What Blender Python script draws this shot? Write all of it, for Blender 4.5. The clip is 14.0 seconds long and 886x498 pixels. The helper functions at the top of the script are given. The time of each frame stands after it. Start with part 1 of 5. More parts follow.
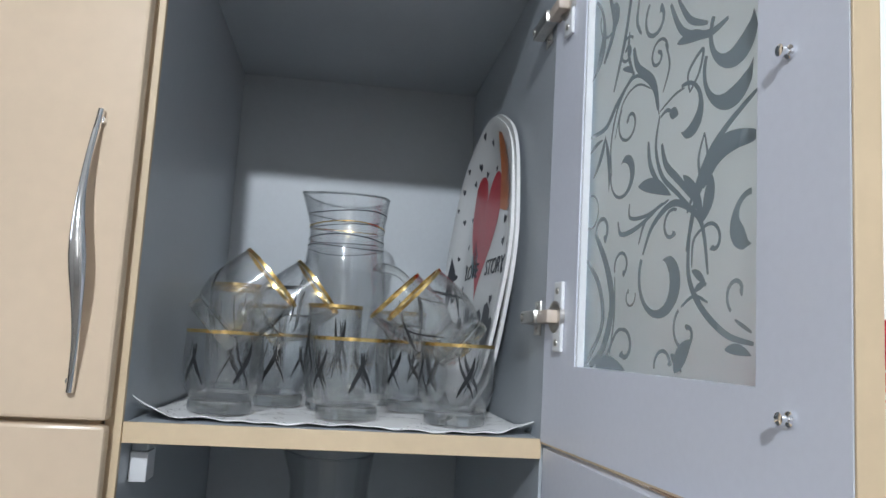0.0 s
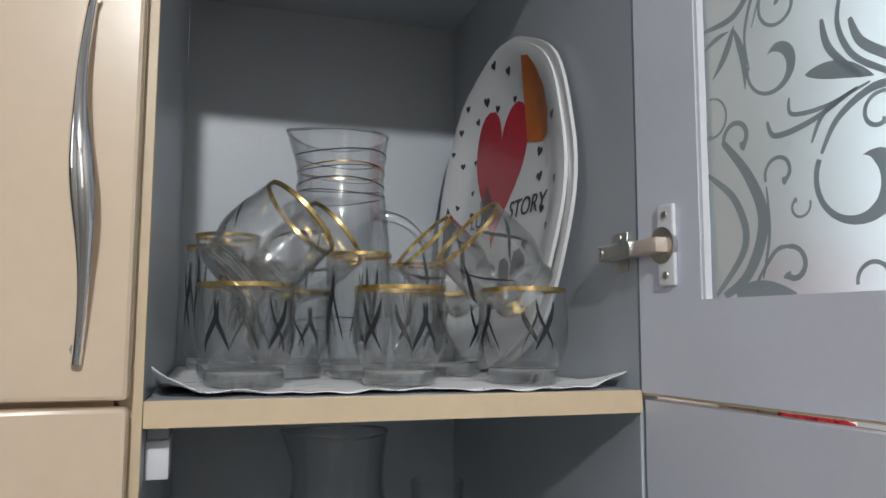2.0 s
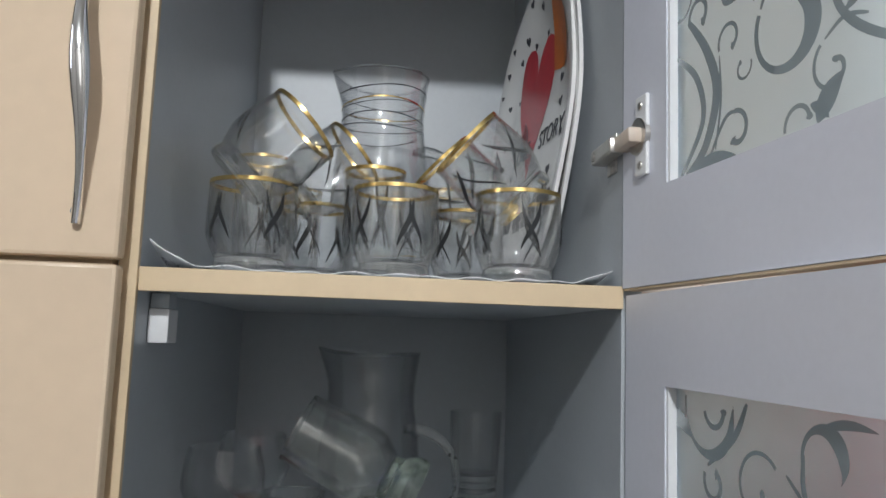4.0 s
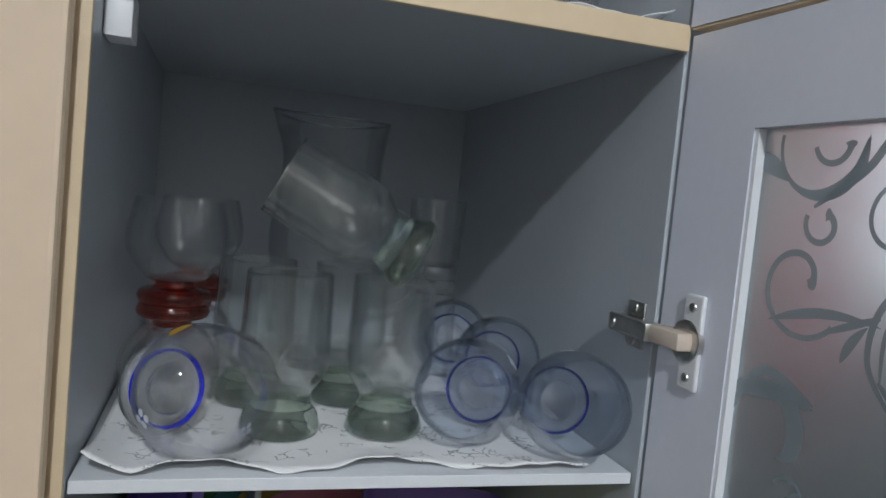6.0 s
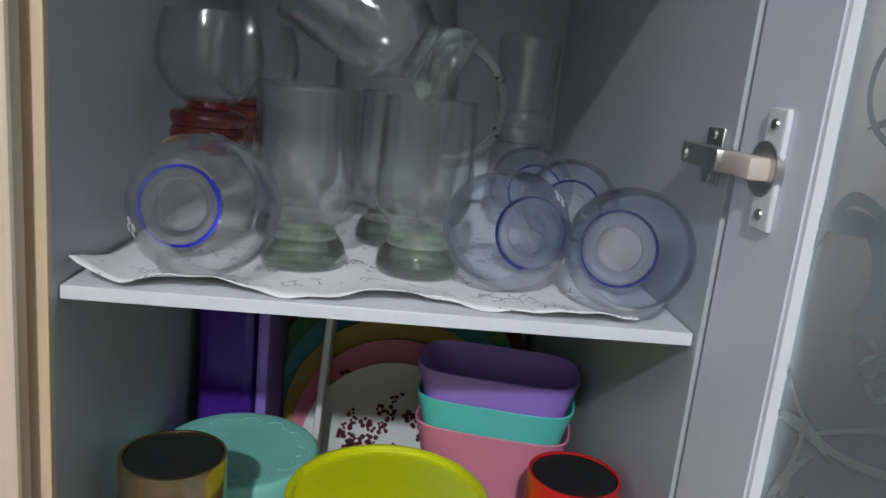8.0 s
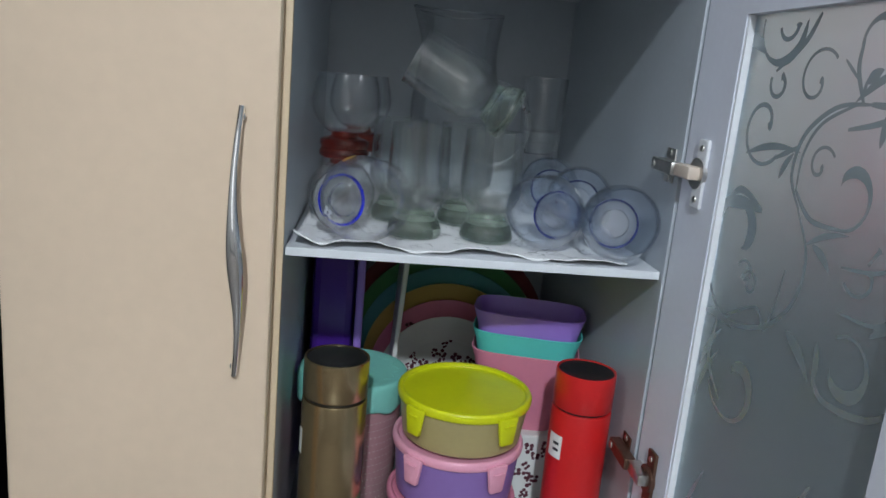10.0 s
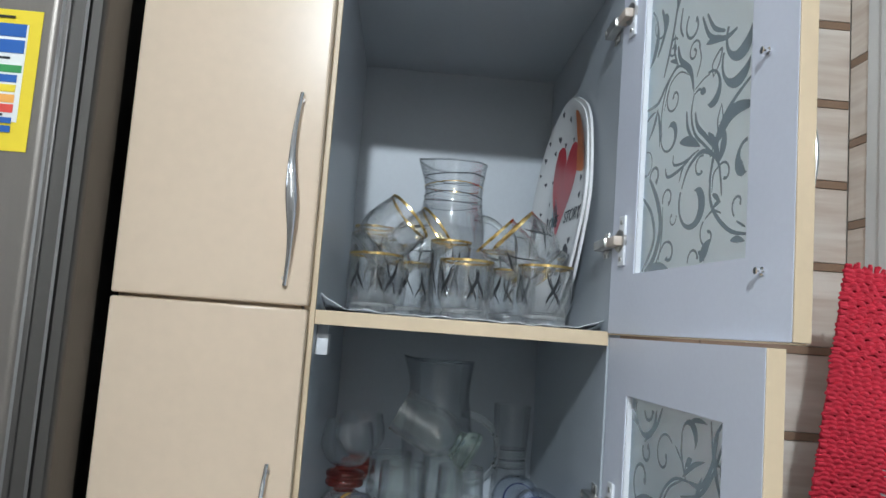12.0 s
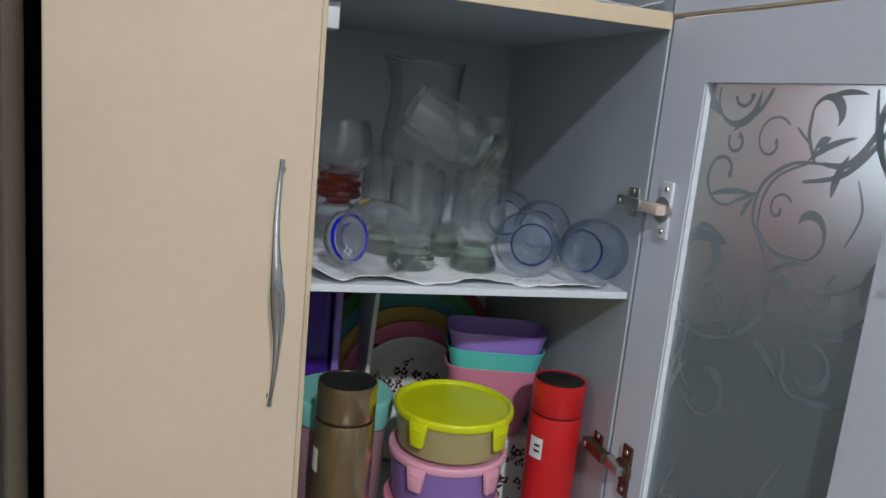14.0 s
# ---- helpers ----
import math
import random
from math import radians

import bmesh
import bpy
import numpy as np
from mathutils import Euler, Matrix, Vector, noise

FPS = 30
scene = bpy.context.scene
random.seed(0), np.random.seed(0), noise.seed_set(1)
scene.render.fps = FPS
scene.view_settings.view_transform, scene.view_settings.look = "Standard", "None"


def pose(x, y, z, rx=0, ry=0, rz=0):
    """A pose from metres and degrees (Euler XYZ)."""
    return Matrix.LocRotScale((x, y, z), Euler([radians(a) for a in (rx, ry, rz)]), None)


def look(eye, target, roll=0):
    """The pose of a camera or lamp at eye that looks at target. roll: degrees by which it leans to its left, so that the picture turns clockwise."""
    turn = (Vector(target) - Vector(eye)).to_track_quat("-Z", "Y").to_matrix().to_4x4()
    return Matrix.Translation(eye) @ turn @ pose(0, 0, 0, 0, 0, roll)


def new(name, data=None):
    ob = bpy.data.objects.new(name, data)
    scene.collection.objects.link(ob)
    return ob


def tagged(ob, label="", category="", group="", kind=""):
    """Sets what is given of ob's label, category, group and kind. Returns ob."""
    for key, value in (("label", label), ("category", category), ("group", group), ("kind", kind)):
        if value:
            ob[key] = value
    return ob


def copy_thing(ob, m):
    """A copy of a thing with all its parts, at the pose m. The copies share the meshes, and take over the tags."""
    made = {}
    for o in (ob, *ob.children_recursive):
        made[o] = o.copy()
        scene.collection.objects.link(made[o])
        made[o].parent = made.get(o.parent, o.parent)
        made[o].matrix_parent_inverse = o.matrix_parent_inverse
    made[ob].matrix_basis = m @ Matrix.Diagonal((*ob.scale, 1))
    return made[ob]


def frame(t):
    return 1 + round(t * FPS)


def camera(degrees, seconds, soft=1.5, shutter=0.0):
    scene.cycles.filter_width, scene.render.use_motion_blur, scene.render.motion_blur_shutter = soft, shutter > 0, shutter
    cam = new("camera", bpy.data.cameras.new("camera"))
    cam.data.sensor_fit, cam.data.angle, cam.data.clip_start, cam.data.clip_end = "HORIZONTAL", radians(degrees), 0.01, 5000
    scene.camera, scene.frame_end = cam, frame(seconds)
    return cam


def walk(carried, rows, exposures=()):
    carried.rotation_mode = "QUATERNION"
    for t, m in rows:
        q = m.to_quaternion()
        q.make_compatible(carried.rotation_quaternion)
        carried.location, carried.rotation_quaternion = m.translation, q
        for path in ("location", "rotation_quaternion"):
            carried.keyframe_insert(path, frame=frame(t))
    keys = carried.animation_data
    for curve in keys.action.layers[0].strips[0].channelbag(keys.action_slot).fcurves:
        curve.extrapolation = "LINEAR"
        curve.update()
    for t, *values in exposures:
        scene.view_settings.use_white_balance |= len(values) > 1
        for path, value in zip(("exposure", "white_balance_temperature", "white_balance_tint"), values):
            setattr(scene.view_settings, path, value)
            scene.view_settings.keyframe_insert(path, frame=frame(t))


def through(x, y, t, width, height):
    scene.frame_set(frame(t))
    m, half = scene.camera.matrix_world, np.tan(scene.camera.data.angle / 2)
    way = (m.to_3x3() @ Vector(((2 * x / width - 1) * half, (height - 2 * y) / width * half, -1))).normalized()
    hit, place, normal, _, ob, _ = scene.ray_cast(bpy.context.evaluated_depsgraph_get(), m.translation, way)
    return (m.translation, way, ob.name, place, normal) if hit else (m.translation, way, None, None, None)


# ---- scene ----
cam = camera(60.9, 14.0)
PATH = [
    (0, (0.03, 0.03, 1.41), (0.279, 1.999, 1.653), 3.3),
    (0.5, (-0.013, 0.09, 1.41), (0.317, 2.047, 1.656), 2.4),
    (1, (-0.095, 0.183, 1.411), (0.466, 2.087, 1.657), -0.1),
    (1.5, (-0.129, 0.217, 1.403), (0.435, 2.121, 1.645), -0.6),
    (2, (-0.123, 0.202, 1.37), (0.46, 2.104, 1.582), 0.2),
    (2.2, (-0.107, 0.197, 1.369), (0.454, 2.105, 1.578), 0.5),
    (4.3, (0.035, 0.154, 1.236), (0.19, 2.134, 1.473), 2.3),
    (4.5, (0.043, 0.161, 1.214), (0.187, 2.144, 1.439), 2.5),
    (5, (0.015, 0.204, 1.188), (0.229, 2.19, 1.276), 2.8),
    (5.5, (-0.032, 0.241, 1.175), (0.324, 2.209, 1.145), 3.6),
    (6, (-0.088, 0.288, 1.173), (0.488, 2.199, 1.044), 5.5),
    (6.5, (-0.107, 0.301, 1.172), (0.428, 2.219, 0.981), 6.1),
    (7, (-0.05, 0.333, 1.176), (0.237, 2.295, 0.92), 7.1),
    (7.5, (0.014, 0.358, 1.15), (0.192, 2.329, 0.859), 6.1),
    (8, (0.029, 0.337, 1.123), (0.185, 2.28, 0.676), 5.8),
    (8.2, (0.027, 0.322, 1.107), (0.172, 2.249, 0.594), 5.6),
    (10.3, (-0.09, -0.039, 1.191), (0.117, 1.909, 0.788), 5.2),
    (10.5, (-0.07, -0.085, 1.233), (0.124, 1.877, 0.896), 5.2),
    (11, (-0.043, -0.199, 1.279), (0.117, 1.794, 1.221), 4.7),
    (11.5, (-0.05, -0.234, 1.308), (0.051, 1.756, 1.47), 4.2),
    (12, (-0.048, -0.248, 1.307), (0.043, 1.739, 1.514), 4.3),
    (12.5, (-0.08, -0.23, 1.284), (0.097, 1.761, 1.352), 4.6),
    (13, (-0.136, -0.167, 1.253), (0.178, 1.805, 1.145), 5.3),
    (13.5, (-0.197, -0.094, 1.219), (0.264, 1.831, 0.929), 5.7),
    (14, (-0.257, -0.038, 1.19), (0.293, 1.847, 0.809), 5.6),
]
walk(cam, [(t, look(eye, target, roll)) for t, eye, target, roll in PATH],
     exposures=((0, 0.22, 6400, 9), (0.5, 0.14, 6500, 9), (1, 0.02, 6700, 10), (1.5, -0.06, 6850, 11), (2.2, -0.04, 6850, 11), (4.3, 0.18, 6800, 10), (5, 0.08, 6750, 10), (5.5, 0.0, 6700, 10),
                (6, -0.02, 6500, 9), (6.5, 0.06, 6700, 11), (7, 0.10, 6600, 10), (7.5, 0.10, 6600, 10), (8, 0.22, 6500, 10), (8.2, 0.24, 6500, 10), (10.3, 0.22, 6200, 7), (11, 0.28, 6200, 6), (12.5, 0.24, 6200, 6), (13, 0.14, 6550, 9), (13.5, 0.06, 6450, 9), (14, 0.06, 6450, 9)))

# ---- world and light ----
scene.cycles.transparent_max_bounces = 40
scene.cycles.max_bounces = 14
scene.cycles.transmission_bounces = 12
scene.cycles.diffuse_bounces = 4
scene.view_settings.exposure = 0.0
world = bpy.data.worlds.new("world")
scene.world = world
world.use_nodes = True
world.node_tree.nodes["Background"].inputs[0].default_value = (0.82, 0.86, 0.92, 1)
world.node_tree.nodes["Background"].inputs[1].default_value = 0.5

lamp_data = bpy.data.lights.new("ceiling_bulb", "POINT")
lamp_data.energy, lamp_data.color, lamp_data.shadow_soft_size = 176.0, (0.91, 0.975, 1.035), 0.05
lamp = new("ceiling_bulb", lamp_data)
lamp.location = (-0.29, -1.90, 2.74)
# Added fill from the left for the open doors; the west wall has no window.
west_fill_data = bpy.data.lights.new("west_fill_light", "AREA")
west_fill_data.shape, west_fill_data.size, west_fill_data.size_y = "RECTANGLE", 1.1, 0.9
west_fill_data.energy, west_fill_data.color = 7.5, (0.88, 0.95, 1.08)
west_fill = new("west_fill_light", west_fill_data)
west_fill.matrix_world = look((-2.26, 0.15, 2.15), (0.0, 0.15, 2.15))
# Added panel behind the camera for glass reflections and fill; no doorway is built.
south_fill_data = bpy.data.lights.new("south_fill_light", "AREA")
south_fill_data.shape, south_fill_data.size, south_fill_data.size_y = "RECTANGLE", 0.7, 1.3
south_fill_data.energy, south_fill_data.color = 2.0, (1.0, 0.98, 0.95)
south_fill = new("south_fill_light", south_fill_data)
south_fill.matrix_world = look((0.02, -3.15, 1.95), (0.02, 0.0, 1.95))
sky_data = bpy.data.lights.new("east_window_light", "AREA")
sky_data.shape, sky_data.size, sky_data.size_y = "RECTANGLE", 0.55, 1.2
sky_data.energy, sky_data.color = 3.5, (0.95, 1.0, 1.06)
sky_lamp = new("east_window_light", sky_data)
sky_lamp.matrix_world = look((1.24, 1.2, 1.69), (0.0, 1.2, 1.69))


# ---- materials ----
def rgb(r, g, b):
    """sRGB 0-255 to a linear colour."""
    f = lambda c: (c / 255 / 12.92) if c / 255 <= 0.04045 else ((c / 255 + 0.055) / 1.055) ** 2.4
    return (f(r), f(g), f(b), 1)


def base(name):
    m = bpy.data.materials.new(name)
    m.use_nodes = True
    nt = m.node_tree
    return m, nt, nt.nodes["Principled BSDF"]


def link(nt, a, b):
    nt.links.new(a, b)


def surface(name, color, rough=0.5, metal=0.0, vary=0.08, scale=6.0, grain=120.0, bump=0.05, coat=0.0, stretch=(1, 1, 1), spec=0.5):
    """A painted, plastic or metal surface: cloudy variation, fine grain, uneven gloss."""
    m, nt, p = base(name)
    tc = nt.nodes.new("ShaderNodeTexCoord")
    mp = nt.nodes.new("ShaderNodeMapping")
    mp.inputs["Scale"].default_value = stretch
    link(nt, tc.outputs["Object"], mp.inputs[0])
    n1 = nt.nodes.new("ShaderNodeTexNoise")
    n1.inputs["Scale"].default_value, n1.inputs["Detail"].default_value = scale, 4
    n2 = nt.nodes.new("ShaderNodeTexNoise")
    n2.inputs["Scale"].default_value, n2.inputs["Detail"].default_value = grain, 3
    link(nt, mp.outputs[0], n1.inputs["Vector"])
    link(nt, mp.outputs[0], n2.inputs["Vector"])
    add = nt.nodes.new("ShaderNodeMath")
    add.operation = "MULTIPLY_ADD"
    link(nt, n2.outputs["Fac"], add.inputs[0])
    add.inputs[1].default_value = 0.45
    link(nt, n1.outputs["Fac"], add.inputs[2])
    ramp = nt.nodes.new("ShaderNodeValToRGB")
    lo = [c * (1 - vary) for c in color[:3]]
    hi = [min(1, c * (1 + vary)) for c in color[:3]]
    ramp.color_ramp.elements[0].position, ramp.color_ramp.elements[0].color = 0.45, (*lo, 1)
    ramp.color_ramp.elements[1].position, ramp.color_ramp.elements[1].color = 1.0, (*hi, 1)
    link(nt, add.outputs[0], ramp.inputs[0])
    link(nt, ramp.outputs[0], p.inputs["Base Color"])
    mr = nt.nodes.new("ShaderNodeMapRange")
    mr.inputs["To Min"].default_value, mr.inputs["To Max"].default_value = rough * 0.82, min(1, rough * 1.25)
    link(nt, n1.outputs["Fac"], mr.inputs["Value"])
    link(nt, mr.outputs[0], p.inputs["Roughness"])
    p.inputs["Metallic"].default_value = metal
    p.inputs["Specular IOR Level"].default_value = spec
    p.inputs["Coat Weight"].default_value = coat
    p.inputs["Coat Roughness"].default_value = 0.16
    if bump:
        b = nt.nodes.new("ShaderNodeBump")
        b.inputs["Strength"].default_value, b.inputs["Distance"].default_value = bump, 0.002
        link(nt, n2.outputs["Fac"], b.inputs["Height"])
        link(nt, b.outputs[0], p.inputs["Normal"])
    return m


def clear_glass(name, tint=(0.945, 0.955, 0.955), bend=0.0, sheen=0.04, edge=0.9, ior=1.45):
    """Glass that lets a share of the light straight on and bends the rest, with Layer Weight giving the gloss."""
    m = bpy.data.materials.new(name)
    m.use_nodes = True
    nt = m.node_tree
    nt.nodes.clear()
    out = nt.nodes.new("ShaderNodeOutputMaterial")
    tr = nt.nodes.new("ShaderNodeBsdfTransparent")
    tr.inputs[0].default_value = (*tint, 1)
    gl = nt.nodes.new("ShaderNodeBsdfGlossy")
    gl.inputs["Roughness"].default_value = 0.032
    lw = nt.nodes.new("ShaderNodeLayerWeight")
    lw.inputs["Blend"].default_value = 0.5
    pw = nt.nodes.new("ShaderNodeMath")
    pw.operation, pw.inputs[1].default_value = "POWER", 2.9
    sc = nt.nodes.new("ShaderNodeMath")
    sc.operation, sc.inputs[1].default_value, sc.inputs[2].default_value = "MULTIPLY_ADD", edge, sheen
    tc = nt.nodes.new("ShaderNodeTexCoord")
    nz = nt.nodes.new("ShaderNodeTexNoise")
    nz.inputs["Scale"].default_value = 26
    bp = nt.nodes.new("ShaderNodeBump")
    bp.inputs["Strength"].default_value, bp.inputs["Distance"].default_value = 0.13, 0.003
    link(nt, tc.outputs["Object"], nz.inputs["Vector"])
    link(nt, nz.outputs["Fac"], bp.inputs["Height"])
    link(nt, bp.outputs[0], gl.inputs["Normal"])
    link(nt, lw.outputs["Facing"], pw.inputs[0])
    link(nt, pw.outputs[0], sc.inputs[0])
    body = tr
    if bend:
        gs = nt.nodes.new("ShaderNodeBsdfGlass")
        gs.inputs["Color"].default_value, gs.inputs["IOR"].default_value, gs.inputs["Roughness"].default_value = (*tint, 1), ior, 0.0
        body = nt.nodes.new("ShaderNodeMixShader")
        body.inputs[0].default_value = bend
        link(nt, tr.outputs[0], body.inputs[1])
        link(nt, gs.outputs[0], body.inputs[2])
    mix = nt.nodes.new("ShaderNodeMixShader")
    link(nt, sc.outputs[0], mix.inputs[0])
    link(nt, body.outputs[0], mix.inputs[1])
    link(nt, gl.outputs[0], mix.inputs[2])
    link(nt, mix.outputs[0], out.inputs[0])
    return m


def frosted(name, color=(0.86, 0.945, 1.0, 1), through=0.78):
    """Satin glass: most light comes through scattered, the face is pale and dull."""
    m, nt, p = base(name)
    p.inputs["Base Color"].default_value = color
    p.inputs["Transmission Weight"].default_value = through
    p.inputs["IOR"].default_value = 1.2
    tc = nt.nodes.new("ShaderNodeTexCoord")
    nz = nt.nodes.new("ShaderNodeTexNoise")
    nz.inputs["Scale"].default_value = 9
    link(nt, tc.outputs["Object"], nz.inputs["Vector"])
    mr = nt.nodes.new("ShaderNodeMapRange")
    mr.inputs["To Min"].default_value, mr.inputs["To Max"].default_value = 0.40, 0.55
    link(nt, nz.outputs["Fac"], mr.inputs["Value"])
    link(nt, mr.outputs[0], p.inputs["Roughness"])
    return m


def paper(name):
    """White liner with scattered thin grey print."""
    m, nt, p = base(name)
    tc = nt.nodes.new("ShaderNodeTexCoord")
    vo = nt.nodes.new("ShaderNodeTexVoronoi")
    vo.feature = "DISTANCE_TO_EDGE"
    vo.inputs["Scale"].default_value = 95
    nz = nt.nodes.new("ShaderNodeTexNoise")
    nz.inputs["Scale"].default_value, nz.inputs["Detail"].default_value = 30, 5
    mixv = nt.nodes.new("ShaderNodeVectorMath")
    mixv.operation = "MULTIPLY_ADD"
    mixv.inputs[1].default_value = (0.03, 0.03, 0.03)
    link(nt, nz.outputs["Color"], mixv.inputs[0])
    link(nt, tc.outputs["Object"], mixv.inputs[2])
    link(nt, tc.outputs["Object"], nz.inputs["Vector"])
    link(nt, mixv.outputs[0], vo.inputs["Vector"])
    thin = nt.nodes.new("ShaderNodeMath")
    thin.operation = "LESS_THAN"
    thin.inputs[1].default_value = 0.045
    link(nt, vo.outputs["Distance"], thin.inputs[0])
    gate = nt.nodes.new("ShaderNodeTexNoise")
    gate.inputs["Scale"].default_value = 38
    link(nt, tc.outputs["Object"], gate.inputs["Vector"])
    gt = nt.nodes.new("ShaderNodeMath")
    gt.operation = "GREATER_THAN"
    gt.inputs[1].default_value = 0.56
    link(nt, gate.outputs["Fac"], gt.inputs[0])
    both = nt.nodes.new("ShaderNodeMath")
    both.operation = "MULTIPLY"
    link(nt, thin.outputs[0], both.inputs[0])
    link(nt, gt.outputs[0], both.inputs[1])
    mix = nt.nodes.new("ShaderNodeMix")
    mix.data_type = "RGBA"
    mix.inputs[6].default_value = (0.90, 0.90, 0.91, 1)
    mix.inputs[7].default_value = (0.42, 0.42, 0.43, 1)
    link(nt, both.outputs[0], mix.inputs[0])
    link(nt, mix.outputs[2], p.inputs["Base Color"])
    p.inputs["Roughness"].default_value = 0.8
    b = nt.nodes.new("ShaderNodeBump")
    b.inputs["Strength"].default_value, b.inputs["Distance"].default_value = 0.5, 0.003
    link(nt, nz.outputs["Fac"], b.inputs["Height"])
    link(nt, b.outputs[0], p.inputs["Normal"])
    return m


def speckled(name, dark, light, scale, amount, rough):
    m, nt, p = base(name)
    tc = nt.nodes.new("ShaderNodeTexCoord")
    nz = nt.nodes.new("ShaderNodeTexNoise")
    nz.inputs["Scale"].default_value, nz.inputs["Detail"].default_value = scale, 6
    nz.inputs["Roughness"].default_value = 0.75
    link(nt, tc.outputs["Object"], nz.inputs["Vector"])
    ramp = nt.nodes.new("ShaderNodeValToRGB")
    ramp.color_ramp.elements[0].position, ramp.color_ramp.elements[0].color = amount, (*dark, 1)
    ramp.color_ramp.elements[1].position, ramp.color_ramp.elements[1].color = amount + 0.16, (*light, 1)
    link(nt, nz.outputs["Fac"], ramp.inputs[0])
    link(nt, ramp.outputs[0], p.inputs["Base Color"])
    p.inputs["Roughness"].default_value = rough
    return m


def tile_stone(name):
    """Cream wall tile with soft horizontal veins, a little different on each piece."""
    m, nt, p = base(name)
    tc = nt.nodes.new("ShaderNodeTexCoord")
    oi = nt.nodes.new("ShaderNodeObjectInfo")
    mp = nt.nodes.new("ShaderNodeMapping")
    mp.inputs["Scale"].default_value = (1.2, 1.2, 13)
    link(nt, tc.outputs["Object"], mp.inputs[0])
    add = nt.nodes.new("ShaderNodeVectorMath")
    add.operation = "ADD"
    link(nt, mp.outputs[0], add.inputs[0])
    link(nt, oi.outputs["Random"], add.inputs[1])
    nz = nt.nodes.new("ShaderNodeTexNoise")
    nz.inputs["Scale"].default_value, nz.inputs["Detail"].default_value = 2.2, 4
    link(nt, add.outputs[0], nz.inputs["Vector"])
    ramp = nt.nodes.new("ShaderNodeValToRGB")
    ramp.color_ramp.elements[0].position, ramp.color_ramp.elements[0].color = 0.32, rgb(214, 196, 180)
    ramp.color_ramp.elements[1].position, ramp.color_ramp.elements[1].color = 0.62, rgb(240, 229, 217)
    link(nt, nz.outputs["Fac"], ramp.inputs[0])
    link(nt, ramp.outputs[0], p.inputs["Base Color"])
    p.inputs["Roughness"].default_value = 0.3
    return m


SHELF_WHITE = surface("white_shelf_board", rgb(226, 229, 233), 0.34, vary=0.04, scale=4, grain=140, bump=0.03)
BEIGE = surface("beige_laminate", rgb(223, 201, 176), 0.24, vary=0.05, scale=3, grain=60, bump=0.012, spec=0.32)
EDGE = surface("beige_edge_band", rgb(221, 198, 165), 0.42, vary=0.06, scale=9, grain=90, bump=0.02)
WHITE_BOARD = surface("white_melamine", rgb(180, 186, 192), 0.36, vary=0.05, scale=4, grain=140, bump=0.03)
DOOR_INNER = surface("white_door_back", rgb(220, 223, 234), 0.40, vary=0.04, scale=5, grain=150, bump=0.03)
CHROME = surface("chrome", (0.93, 0.93, 0.94), 0.08, metal=1.0, vary=0.03, scale=20, grain=60, bump=0.0)
STEEL = surface("hinge_steel", (0.62, 0.60, 0.57), 0.30, metal=1.0, vary=0.15, scale=60, grain=300)
BROWN_METAL = surface("bronzed_hinge", rgb(120, 92, 78), 0.35, metal=0.8, vary=0.2, scale=50)
WHITE_PLASTIC = surface("white_plastic", rgb(232, 233, 236), 0.35, vary=0.03)
PANE_GLASS = clear_glass("window_glass")
GLASS = clear_glass("clear_glass", (0.994, 0.996, 0.997), 0.10, 0.035)
GLASS_BLUE = clear_glass("bluish_glass", (0.945, 0.968, 1.0), 0.04, 0.035)
GLASS_THIN = clear_glass("thin_clear_glass", (0.994, 0.996, 0.998), 0.04, 0.035)
GLASS_GREEN = clear_glass("greenish_glass", (0.988, 0.996, 0.990), 0.10, 0.045)
BASE_GLASS = clear_glass("thick_clear_glass", (0.985, 0.992, 0.99), 0.78, 0.06)
BASE_GREEN = clear_glass("thick_green_glass", (0.89, 0.945, 0.89), 0.80, 0.06)
BASE_RED = clear_glass("thick_red_glass", (0.84, 0.34, 0.27), 0.60, 0.06)
BASE_BLUE = clear_glass("thick_blue_glass", (0.93, 0.95, 0.995), 0.60, 0.07)
BLUE_RING = surface("blue_glass_ring", rgb(10, 28, 205), 0.12, vary=0.1, bump=0)
NAVY_RING = surface("navy_glass_ring", rgb(20, 32, 112), 0.12, vary=0.1, bump=0)
GOLD = surface("gold_band", (0.86, 0.60, 0.24), 0.22, metal=1.0, vary=0.2, scale=60, bump=0)
INK = surface("black_enamel", (0.02, 0.022, 0.025), 0.3, vary=0.3, bump=0)
DARK_GLAZE = surface("grey_print", rgb(52, 54, 62), 0.4, vary=0.3, scale=40, bump=0)
FROST = frosted("frosted_glass", (0.79, 0.89, 0.94, 1), 0.88)
SWIRL = frosted("grey_swirl_print", (0.30, 0.36, 0.395, 1), 0.45)
PAPER = paper("shelf_paper")
MELAMINE = surface("white_melamine_ware", rgb(236, 236, 236), 0.22, vary=0.03, bump=0, coat=0.3)
RED_PRINT = surface("red_print", rgb(196, 38, 58), 0.3, vary=0.12, scale=14, bump=0)
ORANGE_PRINT = surface("orange_print", rgb(206, 112, 40), 0.3, vary=0.16, scale=25, bump=0)
BLUE_PRINT = surface("blue_grey_print", rgb(128, 156, 168), 0.3, vary=0.1, bump=0)
FRIDGE = surface("fridge_steel", rgb(128, 121, 114), 0.40, metal=0.6, vary=0.06, scale=3, grain=300, stretch=(1, 1, 0.03), bump=0.02)
FRIDGE_DARK = surface("fridge_channel", rgb(96, 92, 88), 0.4, metal=0.6, vary=0.06, stretch=(1, 1, 0.05))
BLACK = surface("black_plastic", (0.014, 0.014, 0.015), 0.45, vary=0.2)
YELLOW_PAPER = surface("yellow_label", rgb(238, 210, 40), 0.55, vary=0.03, bump=0)
